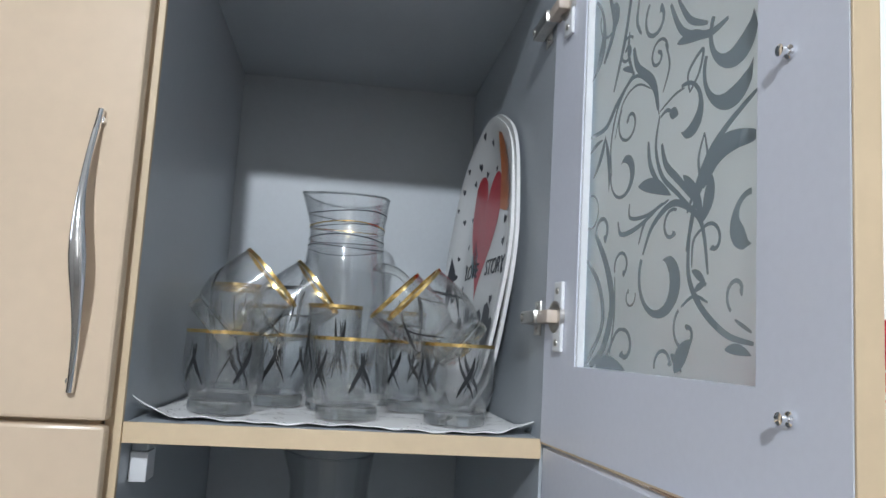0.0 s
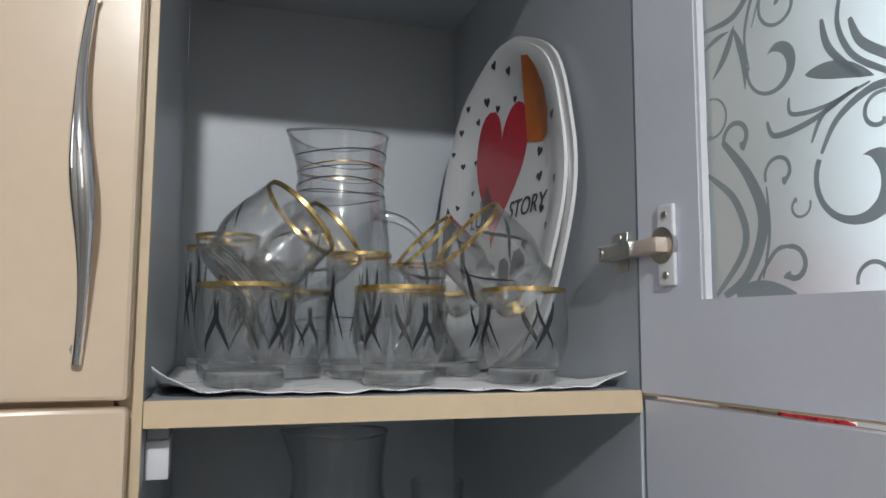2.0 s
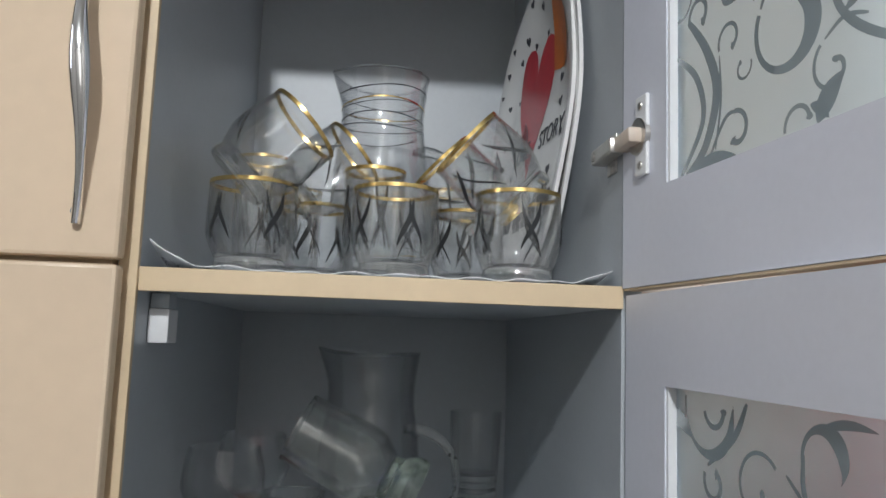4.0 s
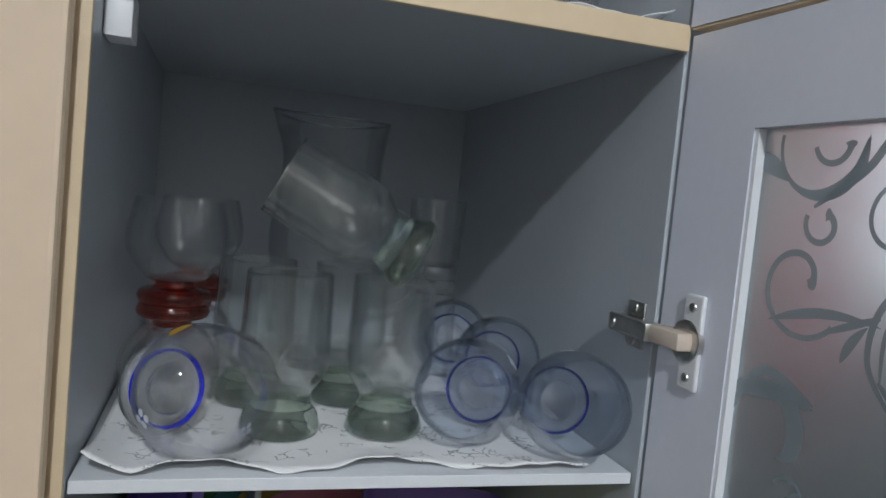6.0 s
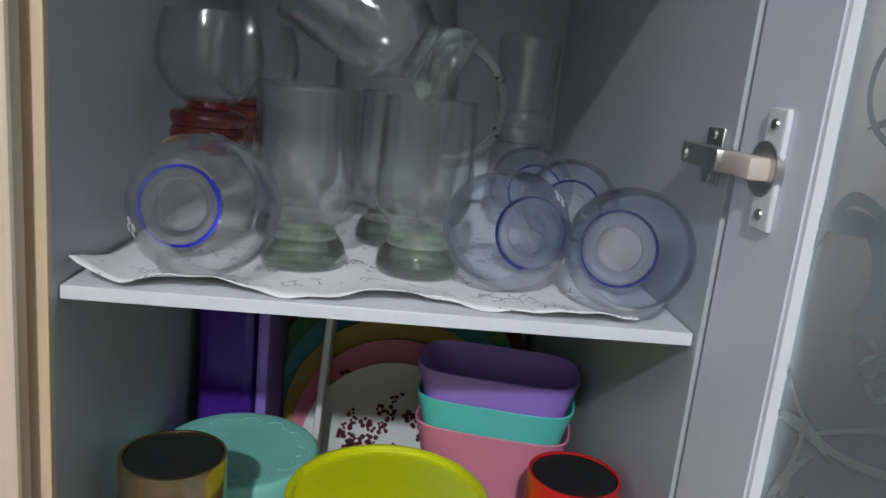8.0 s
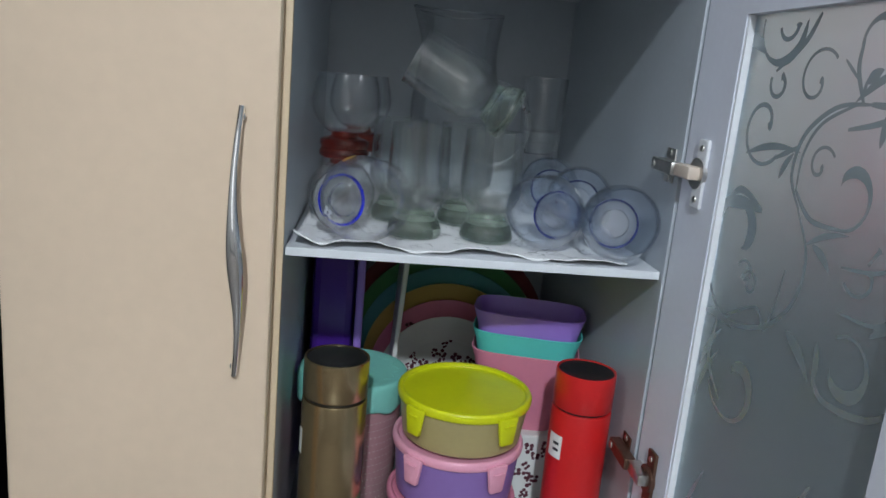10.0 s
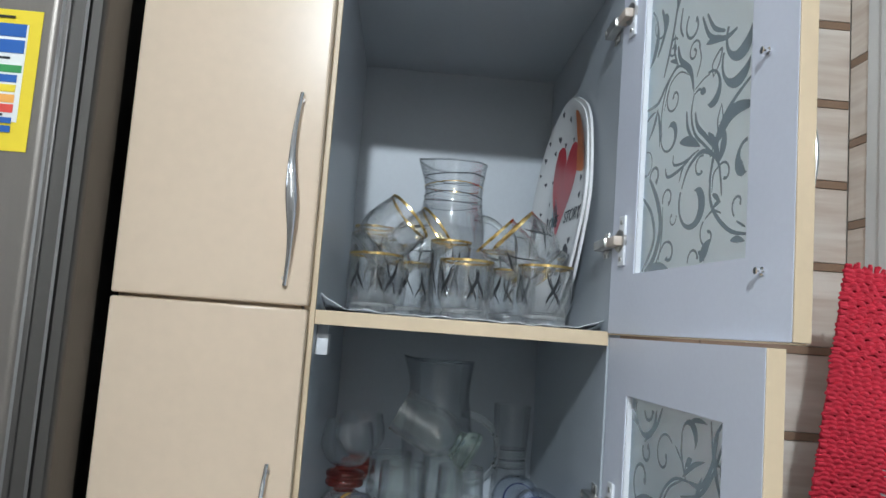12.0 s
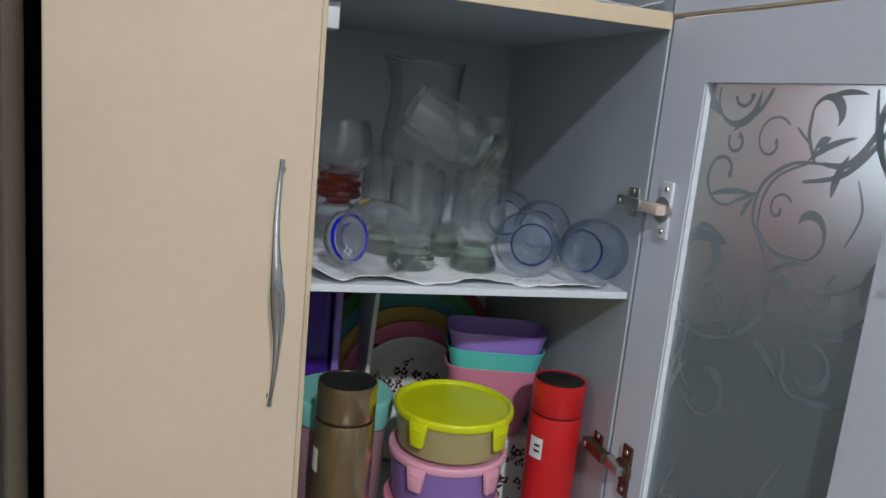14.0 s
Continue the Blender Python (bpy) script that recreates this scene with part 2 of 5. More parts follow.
INK_BLUE = surface("blue_label_ink", rgb(30, 92, 170), 0.55, vary=0.05, bump=0)
INK_GREEN = surface("green_label_ink", rgb(60, 150, 80), 0.55, vary=0.05, bump=0)
INK_ORANGE = surface("orange_label_ink", rgb(240, 170, 80), 0.55, vary=0.05, bump=0)
INK_RED = surface("red_label_ink", rgb(220, 70, 60), 0.55, vary=0.05, bump=0)
LABEL_WHITE = surface("white_label", rgb(236, 236, 232), 0.6, vary=0.03, bump=0)
GRANITE = speckled("black_granite", (0.012, 0.012, 0.014), (0.42, 0.41, 0.42), 34, 0.55, 0.16)
TILE = tile_stone("cream_tile")
TILE_BAR = surface("brown_tile_strip", rgb(150, 122, 100), 0.35, vary=0.12, scale=10)
GROUT = surface("grout", rgb(190, 180, 170), 0.9, vary=0.1)
WHITEWASH = surface("white_ceiling_paint", rgb(200, 200, 198), 0.85, vary=0.03, scale=2, bump=0.12)
PLASTER = surface("painted_plaster", rgb(142, 139, 136), 0.85, vary=0.04, scale=2, bump=0.15)
FLOOR_TILE = surface("floor_ceramic", rgb(112, 106, 100), 0.3, vary=0.1, scale=2)
CHENILLE = surface("red_chenille", rgb(196, 36, 58), 0.9, vary=0.14, scale=70, grain=500, bump=0.6)
PVC = surface("white_window_frame", rgb(230, 230, 228), 0.35, vary=0.03)
GOLD_STEEL = surface("bronze_brushed_steel", rgb(188, 166, 128), 0.22, metal=0.95, vary=0.08, scale=4, grain=260, stretch=(1, 1, 0.04), bump=0.03)
GOLD_STEEL.node_tree.nodes["Principled BSDF"].inputs["Anisotropic"].default_value = 0.5
RED_METAL = surface("red_lacquer", rgb(200, 28, 30), 0.30, vary=0.05, scale=8, bump=0.02, coat=0.3)
LIME = surface("lime_plastic", rgb(214, 218, 20), 0.32, vary=0.05, scale=12, bump=0.02)
PINK = surface("pink_plastic", rgb(238, 168, 190), 0.38, vary=0.05, scale=12, bump=0.02)
ROSE = surface("rose_plastic", rgb(226, 140, 164), 0.38, vary=0.05, scale=12, bump=0.02)
AQUA = surface("aqua_plastic", rgb(96, 206, 196), 0.38, vary=0.05, scale=12, bump=0.02)
MINT = surface("mint_plastic", rgb(140, 212, 200), 0.38, vary=0.05, scale=12, bump=0.02)
LILAC = surface("lilac_plastic", rgb(158, 124, 214), 0.38, vary=0.05, scale=12, bump=0.02)
PURPLE = surface("deep_purple_plastic", rgb(74, 36, 140), 0.32, vary=0.08, scale=12, bump=0.02)
SMOKE = surface("tan_translucent_plastic", rgb(170, 156, 108), 0.30, vary=0.05, scale=12, bump=0.02)
VIOLET_TUB = surface("violet_translucent_plastic", rgb(142, 112, 176), 0.30, vary=0.05, scale=12, bump=0.02)
DUSTY = surface("dusty_rose_plastic", rgb(186, 140, 146), 0.40, vary=0.06, scale=12, bump=0.02)
GREEN_PLATE = surface("green_plate", rgb(88, 150, 96), 0.35, vary=0.05, bump=0)
TEAL_PLATE = surface("teal_plate", rgb(96, 158, 160), 0.35, vary=0.05, bump=0)
YELLOW_PLATE = surface("yellow_plate", rgb(196, 172, 96), 0.35, vary=0.05, bump=0)
MAROON_PLATE = surface("maroon_plate", rgb(120, 48, 52), 0.35, vary=0.05, bump=0)
MAROON = surface("maroon_print", rgb(96, 44, 58), 0.45, vary=0.2, bump=0)
ETCH = surface("etched_frost", rgb(196, 202, 210), 0.7, vary=0.05)
STICKER = surface("amber_sticker", rgb(196, 150, 40), 0.4, vary=0.1, bump=0)


# ---- helpers for shapes ----
def finish(name, bm, material, smooth=True):
    me = bpy.data.meshes.new(name)
    bmesh.ops.recalc_face_normals(bm, faces=bm.faces)
    bm.to_mesh(me)
    bm.free()
    me.materials.append(material)
    if smooth:
        me.set_sharp_from_angle(angle=radians(38))
        for p in me.polygons:
            if p.area > 4e-4 and max(abs(c) for c in p.normal) > 0.99999:
                p.use_smooth = False
    return me


def part(name, bm, material, parent, label="", m=None, smooth=True):
    ob = new(name, finish(name, bm, material, smooth))
    ob.parent = parent
    if m is not None:
        ob.matrix_basis = m
    return tagged(ob, label)


def thing(name, label, category, m=None, group="", kind=""):
    ob = new(name)
    ob.empty_display_size = 0.05
    if m is not None:
        ob.matrix_basis = m
    return tagged(ob, label, category, group, kind)


def single(name, bm, material, label, category, m=None, group="", kind=""):
    ob = new(name, finish(name, bm, material))
    if m is not None:
        ob.matrix_basis = m
    return tagged(ob, label, category, group, kind)


def box(x0, x1, y0, y1, z0, z1, bevel=0.0, bm=None):
    bm = bm or bmesh.new()
    r = bmesh.ops.create_cube(bm, size=1)
    bmesh.ops.scale(bm, vec=(x1 - x0, y1 - y0, z1 - z0), verts=r["verts"])
    bmesh.ops.translate(bm, vec=((x0 + x1) / 2, (y0 + y1) / 2, (z0 + z1) / 2), verts=r["verts"])
    if bevel:
        edges = {e for v in r["verts"] for e in v.link_edges}
        bmesh.ops.bevel(bm, geom=list(edges), offset=bevel, segments=2, affect="EDGES", profile=0.5)
    return bm


def lathe(profile, n=48, bm=None, squash=1.0):
    """A closed turned body from (radius, height) pairs; radius 0 makes a pole."""
    bm = bm or bmesh.new()
    rings = []
    for r, z in profile:
        if r < 1e-6:
            rings.append([bm.verts.new((0, 0, z))])
        else:
            rings.append([bm.verts.new((r * math.cos(2 * math.pi * i / n), squash * r * math.sin(2 * math.pi * i / n), z)) for i in range(n)])
    for a, b in zip(rings, rings[1:]):
        for i in range(n):
            j = (i + 1) % n
            if len(a) == 1 and len(b) == 1:
                continue
            if len(a) == 1:
                bm.faces.new((a[0], b[i], b[j]))
            elif len(b) == 1:
                bm.faces.new((a[i], a[j], b[0]))
            else:
                bm.faces.new((a[i], a[j], b[j], b[i]))
    return bm


def ring(r0, r1, z0, z1, n=48, bm=None):
    """A closed band between two radii and two heights."""
    return lathe([(r0, z0), (r1, z0), (r1, z1), (r0, z1), (r0, z0)], n, bm)


def smooth_profile(points, steps=6):
    """A Catmull-Rom curve through (radius, height) pairs."""
    pts = [points[0]] + list(points) + [points[-1]]
    out = []
    for i in range(1, len(pts) - 2):
        p0, p1, p2, p3 = (Vector((*p, 0)) for p in pts[i - 1:i + 3])
        for k in range(steps):
            t = k / steps
            v = 0.5 * ((2 * p1) + (p2 - p0) * t + (2 * p0 - 5 * p1 + 4 * p2 - p3) * t * t + (3 * p1 - p0 - 3 * p2 + p3) * t ** 3)
            out.append((max(0, v.x), v.y))
    out.append(points[-1])
    return out


def tube(points, radius, n=10, bm=None, taper=None, flat=1.0):
    """A round bar along points; taper gives a factor at each share of the way."""
    bm = bm or bmesh.new()
    pts = [Vector(p) for p in points]
    rings = []
    for i, p in enumerate(pts):
        d = (pts[min(i + 1, len(pts) - 1)] - pts[max(i - 1, 0)]).normalized()
        side = d.cross(Vector((0, 0, 1)) if abs(d.z) < 0.9 else Vector((0, 1, 0))).normalized()
        up = side.cross(d)
        r = radius * (taper(i / (len(pts) - 1)) if taper else 1)
        rings.append([bm.verts.new(p + side * r * math.cos(2 * math.pi * k / n) + up * r * flat * math.sin(2 * math.pi * k / n)) for k in range(n)])
    for a, b in zip(rings, rings[1:]):
        for k in range(n):
            bm.faces.new((a[k], a[(k + 1) % n], b[(k + 1) % n], b[k]))
    bm.faces.new(rings[0][::-1])
    bm.faces.new(rings[-1])
    return bm


def strip(path, width, bm, lift):
    """A flat tapered stroke: path of (u, v), width(share), lift(u, v) gives the place in space."""
    n = len(path)
    rows = []
    for i, (u, v) in enumerate(path):
        a, b = path[max(i - 1, 0)], path[min(i + 1, n - 1)]
        du, dv = b[0] - a[0], b[1] - a[1]
        k = math.hypot(du, dv) or 1
        w = max(width(i / (n - 1)) / 2, 1e-5)
        ou, ov = -dv / k * w, du / k * w
        rows.append((bm.verts.new(lift(u + ou, v + ov)), bm.verts.new(lift(u - ou, v - ov))))
    for (a, b), (c, d) in zip(rows, rows[1:]):
        bm.faces.new((a, b, d, c))
    return bm


def blob(outline, bm, lift):
    """A flat filled outline of (u, v) about its middle."""
    cu = sum(p[0] for p in outline) / len(outline)
    cv = sum(p[1] for p in outline) / len(outline)
    c = bm.verts.new(lift(cu, cv))
    mid = [bm.verts.new(lift((u + cu) / 2, (v + cv) / 2)) for u, v in outline]
    vs = [bm.verts.new(lift(u, v)) for u, v in outline]
    for i in range(len(vs)):
        j = (i + 1) % len(vs)
        bm.faces.new((c, mid[i], mid[j]))
        bm.faces.new((mid[i], vs[i], vs[j], mid[j]))
    return bm


def heart(cu, cv, s, turn=0.0, n=26, tall=1.0):
    out = []
    for i in range(n):
        t = 2 * math.pi * i / n
        x = 16 * math.sin(t) ** 3 / 17
        y = tall * (13 * math.cos(t) - 5 * math.cos(2 * t) - 2 * math.cos(3 * t) - math.cos(4 * t)) / 17
        out.append((cu + s * (x * math.cos(turn) - y * math.sin(turn)), cv + s * (x * math.sin(turn) + y * math.cos(turn))))
    return out


# ---- the room ----
def room():
    x0, x1, y0, y1, top = -2.3, 1.15, -3.2, 1.75, 2.8
    floor = single("floor", box(x0 - 0.1, x1 + 0.1, y0 - 0.1, y1 + 0.1, -0.1, 0), FLOOR_TILE, "glazed ceramic kitchen floor", "floor", kind="structure")
    single("ceiling", box(x0 - 0.1, x1 + 0.1, y0 - 0.1, y1 + 0.1, top, top + 0.1), WHITEWASH, "white painted ceiling", "ceiling", kind="structure")
    single("wall_south", box(x0 - 0.1, x1 + 0.1, y0 - 0.1, y0, 0, top), PLASTER, "plain painted wall", "wall", kind="structure")
    single("wall_west", box(x0 - 0.1, x0, y0, y1, 0, top), PLASTER, "plain painted wall", "wall", kind="structure")
    north = single("wall_north", box(x0 - 0.1, x1 + 0.1, y1 + 0.012, y1 + 0.1, 0, top), GROUT, "kitchen wall with cream tiles and brown strips", "wall", kind="structure")
    # east wall with a window opening
    bm = box(x1 + 0.012, x1 + 0.12, 1.66, y1 + 0.012, 0, top)
    box(x1 + 0.012, x1 + 0.12, y0, 0.75, 0, top, bm=bm)
    box(x1 + 0.012, x1 + 0.12, 0.75, 1.66, 0, 0.93, bm=bm)
    box(x1 + 0.012, x1 + 0.12, 0.75, 1.66, 2.45, top, bm=bm)
    east = single("wall_east", bm, PLASTER, "kitchen wall with a white framed window", "wall", kind="structure")
    return north, east


wall_north, wall_east = room()


def window():
    w = thing("window_1", "white plastic framed window beside the worktop", "window", pose(1.17, 1.2, 0), kind="structure")
    x0, x1 = -0.03, 0.04
    for y0, y1, z0, z1 in ((-0.44, -0.37, 0.94, 2.44), (0.38, 0.455, 0.94, 2.44)):
        part("window_frame", box(x0, x1, y0, y1, z0, z1, 0.006), PVC, w)
    for z0, z1 in ((0.94, 1.01), (2.37, 2.44)):
        part("window_frame", box(x0, x1, -0.37, 0.38, z0, z1, 0.006), PVC, w)
    sash = part("sash", box(-0.045, 0.02, 0.29, 0.378, 1.012, 2.368, 0.008), PVC, w)
    part("sash", box(-0.045, 0.02, -0.368, -0.29, 1.012, 2.368, 0.008), PVC, w)
    part("sash", box(-0.045, 0.02, -0.29, 0.29, 1.012, 1.09, 0.008), PVC, w)
    part("sash", box(-0.045, 0.02, -0.29, 0.29, 2.29, 2.368, 0.008), PVC, w)
    part("pane", box(-0.018, -0.012, -0.29, 0.29, 1.09, 2.29), PANE_GLASS, w)
    hb = box(-0.062, -0.045, 0.32, 0.348, 1.10, 1.17, 0.004)
    tube([(-0.06, 0.334, 1.135), (-0.085, 0.334, 1.135), (-0.09, 0.334, 1.15), (-0.09, 0.334, 1.25)], 0.008, 8, hb)
    part("handle", hb, STEEL, sash, "grey metal window handle")


window()


def worktop():
    c = thing("worktop", "black speckled granite worktop over dark base units", "worktop", pose(0.68, 1.37, 0))
    part("slab", box(-0.42, 0.465, -0.38, 0.375, 0.862, 0.90, 0.006), GRANITE, c, "polished black granite slab")
    part("base_unit", box(-0.415, 0.465, -0.33, 0.375, 0.0, 0.861, 0.004), BLACK, c, "dark base cabinet")


worktop()


def mop_head():
    """A flat pad with rows of hanging chenille fingers."""
    m = thing("mop_pad", "red chenille mop pad leaning beside the window", "mop pad", pose(0.912, 1.35, 0.912, 0, 7.5, 0))
    w, h = 0.155, 0.590
    part("backing", box(-w / 2 + 0.008, w / 2 - 0.008, 0.012, 0.026, 0.0, h - 0.01, 0.006), CHENILLE, m)
    rng = random.Random(4)
    bm = bmesh.new()
    rows = 58
    for i in range(rows):
        z0 = 0.010 + i / (rows - 1) * (h - 0.016)
        ph, amp = rng.uniform(0, 6), rng.uniform(0.0008, 0.0022)
        pts = []
        for j in range(41):
            s = j / 40
            x = (s - 0.5) * (w + rng.uniform(0.004, 0.020) * (abs(s - 0.5) > 0.47))
            z = z0 + amp * math.sin(s * 17 + ph) + 0.0016 * math.sin(s * 43 + 2 * ph) + rng.uniform(-0.0003, 0.0003) - 0.006 * (2 * abs(s - 0.5)) ** 6
            pts.append((x, 0.002 - 0.004 * math.sin(s * 23 + ph) ** 2 + rng.uniform(-0.0003, 0.0003), z))
        tube(pts, 0.0058, 6, bm, lambda s: (0.35 if s < 0.02 or s > 0.98 else 1) * (0.95 + 0.10 * math.sin(s * 61 + ph) ** 2))
    for j in range(22):
        x = (j + 0.5) / 22 * w - w / 2
        lean = rng.uniform(-0.010, 0.010)
        tube([(x, 0.010, h - 0.014), (x + lean * 0.5, 0.004, h), (x + lean, 0.0, h + rng.uniform(0.004, 0.014))], 0.0045, 5, bm)
    fingers = part("chenille_pile", bm, CHENILLE, m)
    tagged(fingers, kind="stuff")


mop_head()


def cable():
    pts = []
    for i in range(40):
        t = i / 39
        pts.append((0.62 + 0.50 * t, 1.27 + 0.05 * math.sin(t * 5) + 0.05 * t, 0.918 + 0.012 * math.sin(t * 9)))
    single("power_cable", tube(pts, 0.007, 8), BLACK, "black power cable lying on the granite worktop", "cable")
    pts = [(0.64 + 0.45 * i / 29, 1.20 + 0.12 * (i / 29) ** 2, 0.907) for i in range(30)]
    single("power_cable", tube(pts, 0.006, 8), BLACK, "black power cable lying on the granite worktop", "cable")


cable()


# ---- refrigerator ----
def rounded_plate(x0, x1, y0, y1, z0, z1, r, n=8):
    """An upright slab whose two front edges are rounded by r."""
    bm = bmesh.new()
    out = [(x0, y1)]
    for cx, a0 in ((x0 + r, 180), (x1 - r, 270)):
        for i in range(n + 1):
            a = radians(a0 + 90 * i / n)
            out.append((cx + r * math.cos(a), y0 + r + r * math.sin(a)))
    out.append((x1, y1))
    lo = [bm.verts.new((x, y, z0)) for x, y in out]
    hi = [bm.verts.new((x, y, z1)) for x, y in out]
    for i in range(len(out)):
        j = (i + 1) % len(out)
        bm.faces.new((lo[i], lo[j], hi[j], hi[i]))
    bm.faces.new(lo[::-1])
    bm.faces.new(hi)
    return bm


def refrigerator():
    f = thing("refrigerator", "brushed steel refrigerator with a yellow energy label", "refrigerator", pose(-0.808, 0, 0))
    part("body", box(-0.36, 0.356, 0.745, 1.36, 0.03, 1.95, 0.006), BLACK, f, "dark refrigerator body")
    part("door", rounded_plate(-0.36, 0.320, 0.655, 0.735, 0.75, 1.95, 0.012), FRIDGE, f, "brushed steel door")
    part("door", rounded_plate(-0.36, 0.320, 0.655, 0.735, 0.05, 0.742, 0.012), FRIDGE, f, "brushed steel door")
    part("handle_channel", box(0.3235, 0.346, 0.668, 0.735, 0.05, 1.95, 0.003), FRIDGE_DARK, f, "dark grip channel along the door edge")
    part("trim", box(0.3195, 0.3235, 0.653, 0.70, 0.05, 1.95), CHROME, f, "bright trim line")
    part("trim", box(0.346, 0.350, 0.657, 0.70, 0.05, 1.95), CHROME, f, "bright trim line")
    part("side_cover", rounded_plate(0.350, 0.3665, 0.660, 0.742, 0.05, 1.95, 0.014), FRIDGE_DARK, f, "rounded steel edge cover")
    # energy label with unreadable bars
    lab = part("energy_label", box(0.13, 0.279, 0.6538, 0.6545, 1.553, 1.726), YELLOW_PAPER, f, "yellow energy rating label", pose(0.020, 0, -0.077))
    part("label_field", box(0.13, 0.264, 0.6530, 0.6536, 1.588, 1.708), LABEL_WHITE, lab)
    y0, y1 = 0.6522, 0.6529
    for z0, z1, xa, mat in ((1.692, 1.708, 0.14, INK_BLUE), (1.672, 1.688, 0.14, INK_BLUE), (1.648, 1.657, 0.235, INK_GREEN), (1.636, 1.645, 0.222, INK_BLUE), (1.624, 1.633, 0.14, YELLOW_PAPER),
                            (1.611, 1.621, 0.14, INK_ORANGE), (1.599, 1.609, 0.14, INK_RED), (1.586, 1.593, 0.14, INK_BLUE), (1.575, 1.583, 0.14, INK_BLUE)):
        part("printed_bar", box(xa, 0.262 if z0 > 1.64 else 0.258, y0, y1, z0, z1), mat, lab)
    for z in (1.715, 1.664, 1.5945, 1.568):
        part("printed_bar", box(0.15, 0.247, y0, y1, z, z + 0.0028), INK, lab)


refrigerator()


# ---- tall cabinet ----
XL, XM0, XM1, XR, YF, YB = -0.431, -0.185, -0.167, 0.235, 0.786, 1.31
Z_MID, Z_LOW, Z_BOT, Z_TOP = 1.318, 0.976, 0.555, 1.845
cabinet = thing("tall_cabinet", "tall beige kitchen cabinet with white inside and glass doors", "cabinet", pose(0, 0, 0))


def carcass():
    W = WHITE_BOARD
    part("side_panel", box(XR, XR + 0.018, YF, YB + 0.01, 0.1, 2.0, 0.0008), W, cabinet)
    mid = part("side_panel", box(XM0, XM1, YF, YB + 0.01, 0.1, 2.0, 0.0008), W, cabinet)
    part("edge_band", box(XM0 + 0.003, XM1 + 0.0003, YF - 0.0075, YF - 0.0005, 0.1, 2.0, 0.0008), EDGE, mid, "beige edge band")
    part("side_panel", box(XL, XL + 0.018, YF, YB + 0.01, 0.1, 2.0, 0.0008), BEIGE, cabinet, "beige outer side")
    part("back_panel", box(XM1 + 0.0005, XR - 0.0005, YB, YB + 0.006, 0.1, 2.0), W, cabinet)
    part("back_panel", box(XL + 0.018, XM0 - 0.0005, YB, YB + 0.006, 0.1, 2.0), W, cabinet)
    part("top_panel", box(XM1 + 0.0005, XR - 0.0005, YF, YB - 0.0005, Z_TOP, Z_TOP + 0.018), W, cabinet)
    sh = part("shelf", box(XM1 + 0.0005, XR - 0.0005, YF + 0.001, YB - 0.0005, Z_MID - 0.018, Z_MID, 0.0006), W, cabinet)
    part("edge_band", box(XM1 + 0.0005, XR + 0.0005, YF - 0.004, YF + 0.0005, Z_MID - 0.019, Z_MID + 0.0006, 0.0008), EDGE, sh, "beige edge band")
    part("shelf", box(XM1 + 0.001, XR - 0.001, YF + 0.006, YB - 0.0005, Z_LOW - 0.009, Z_LOW, 0.0008), SHELF_WHITE, cabinet, "thin white shelf")
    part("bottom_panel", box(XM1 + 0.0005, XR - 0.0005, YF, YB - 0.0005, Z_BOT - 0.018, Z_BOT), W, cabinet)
    br = part("shelf_bracket", box(XM1 + 0.0004, XM1 + 0.0175, 0.818, 0.850, 1.257, 1.286, 0.0012), WHITE_PLASTIC, cabinet, "white plastic corner bracket")
    part("bracket_cap", box(XM1 + 0.0008, XM1 + 0.0165, 0.821, 0.846, 1.2863, 1.2995, 0.001), WHITE_BOARD, br, "grey bracket top")
    part("fixed_rail", box(XL + 0.0185, XM0 - 0.0005, YF - 0.012, YF + 0.30, 1.306, 1.334), EDGE, cabinet, "beige rail behind the door joint")
    part("plinth", box(XL + 0.02, XR, YF + 0.04, YF + 0.06, 0.0, 0.0995), BLACK, cabinet)


carcass()


def bow_handle(parent, x, z0, z1, y, out=-1, label="chrome bow handle"):
    """A wavy chrome bar: thin at its feet, broad and standing off in the middle."""
    bm = bmesh.new()
    n, k = 44, 12
    rings = []
    for i in range(n + 1):
        t = i / n
        s = math.sin(math.pi * t)
        off = 0.004 + 0.024 * s ** 1.3
        w = 0.0034 + 0.0046 * math.exp(-((t - 0.46) / 0.17) ** 2)
        d = 0.0040 + 0.0012 * math.cos(4 * math.pi * t)
        sway = 0.0035 * math.sin(2 * math.pi * t)
        row = []
        for j in range(k):
            a = 2 * math.pi * j / k
            row.append(bm.verts.new((x + sway + w * math.cos(a), y + out * (off + d * math.sin(a)), z0 + (z1 - z0) * t)))
        rings.append(row)
    for a, b in zip(rings, rings[1:]):
        for j in range(k):
            bm.faces.new((a[j], a[(j + 1) % k], b[(j + 1) % k], b[j]))
    bm.faces.new(rings[0])
    bm.faces.new(rings[-1][::-1])
    for z in (z0 + 0.010, z1 - 0.010):
        tube([(x, y, z), (x, y + out * 0.006, z)], 0.0042, 8, bm)
    return part("handle", bm, CHROME, parent, label)


def closed_door(z0, z1, h0, h1):
    d = part("cabinet_door", box(XL + 0.001, -0.1742, 0.753, 0.771, z0, z1, 0.0035), BEIGE, cabinet, "closed glossy beige door")
    bow_handle(d, -0.2065, h0, h1, 0.753)
    return d


closed_door(1.3215, 1.995, 1.346, 1.606)
closed_door(0.13, 1.3172, 0.851, 1.118)

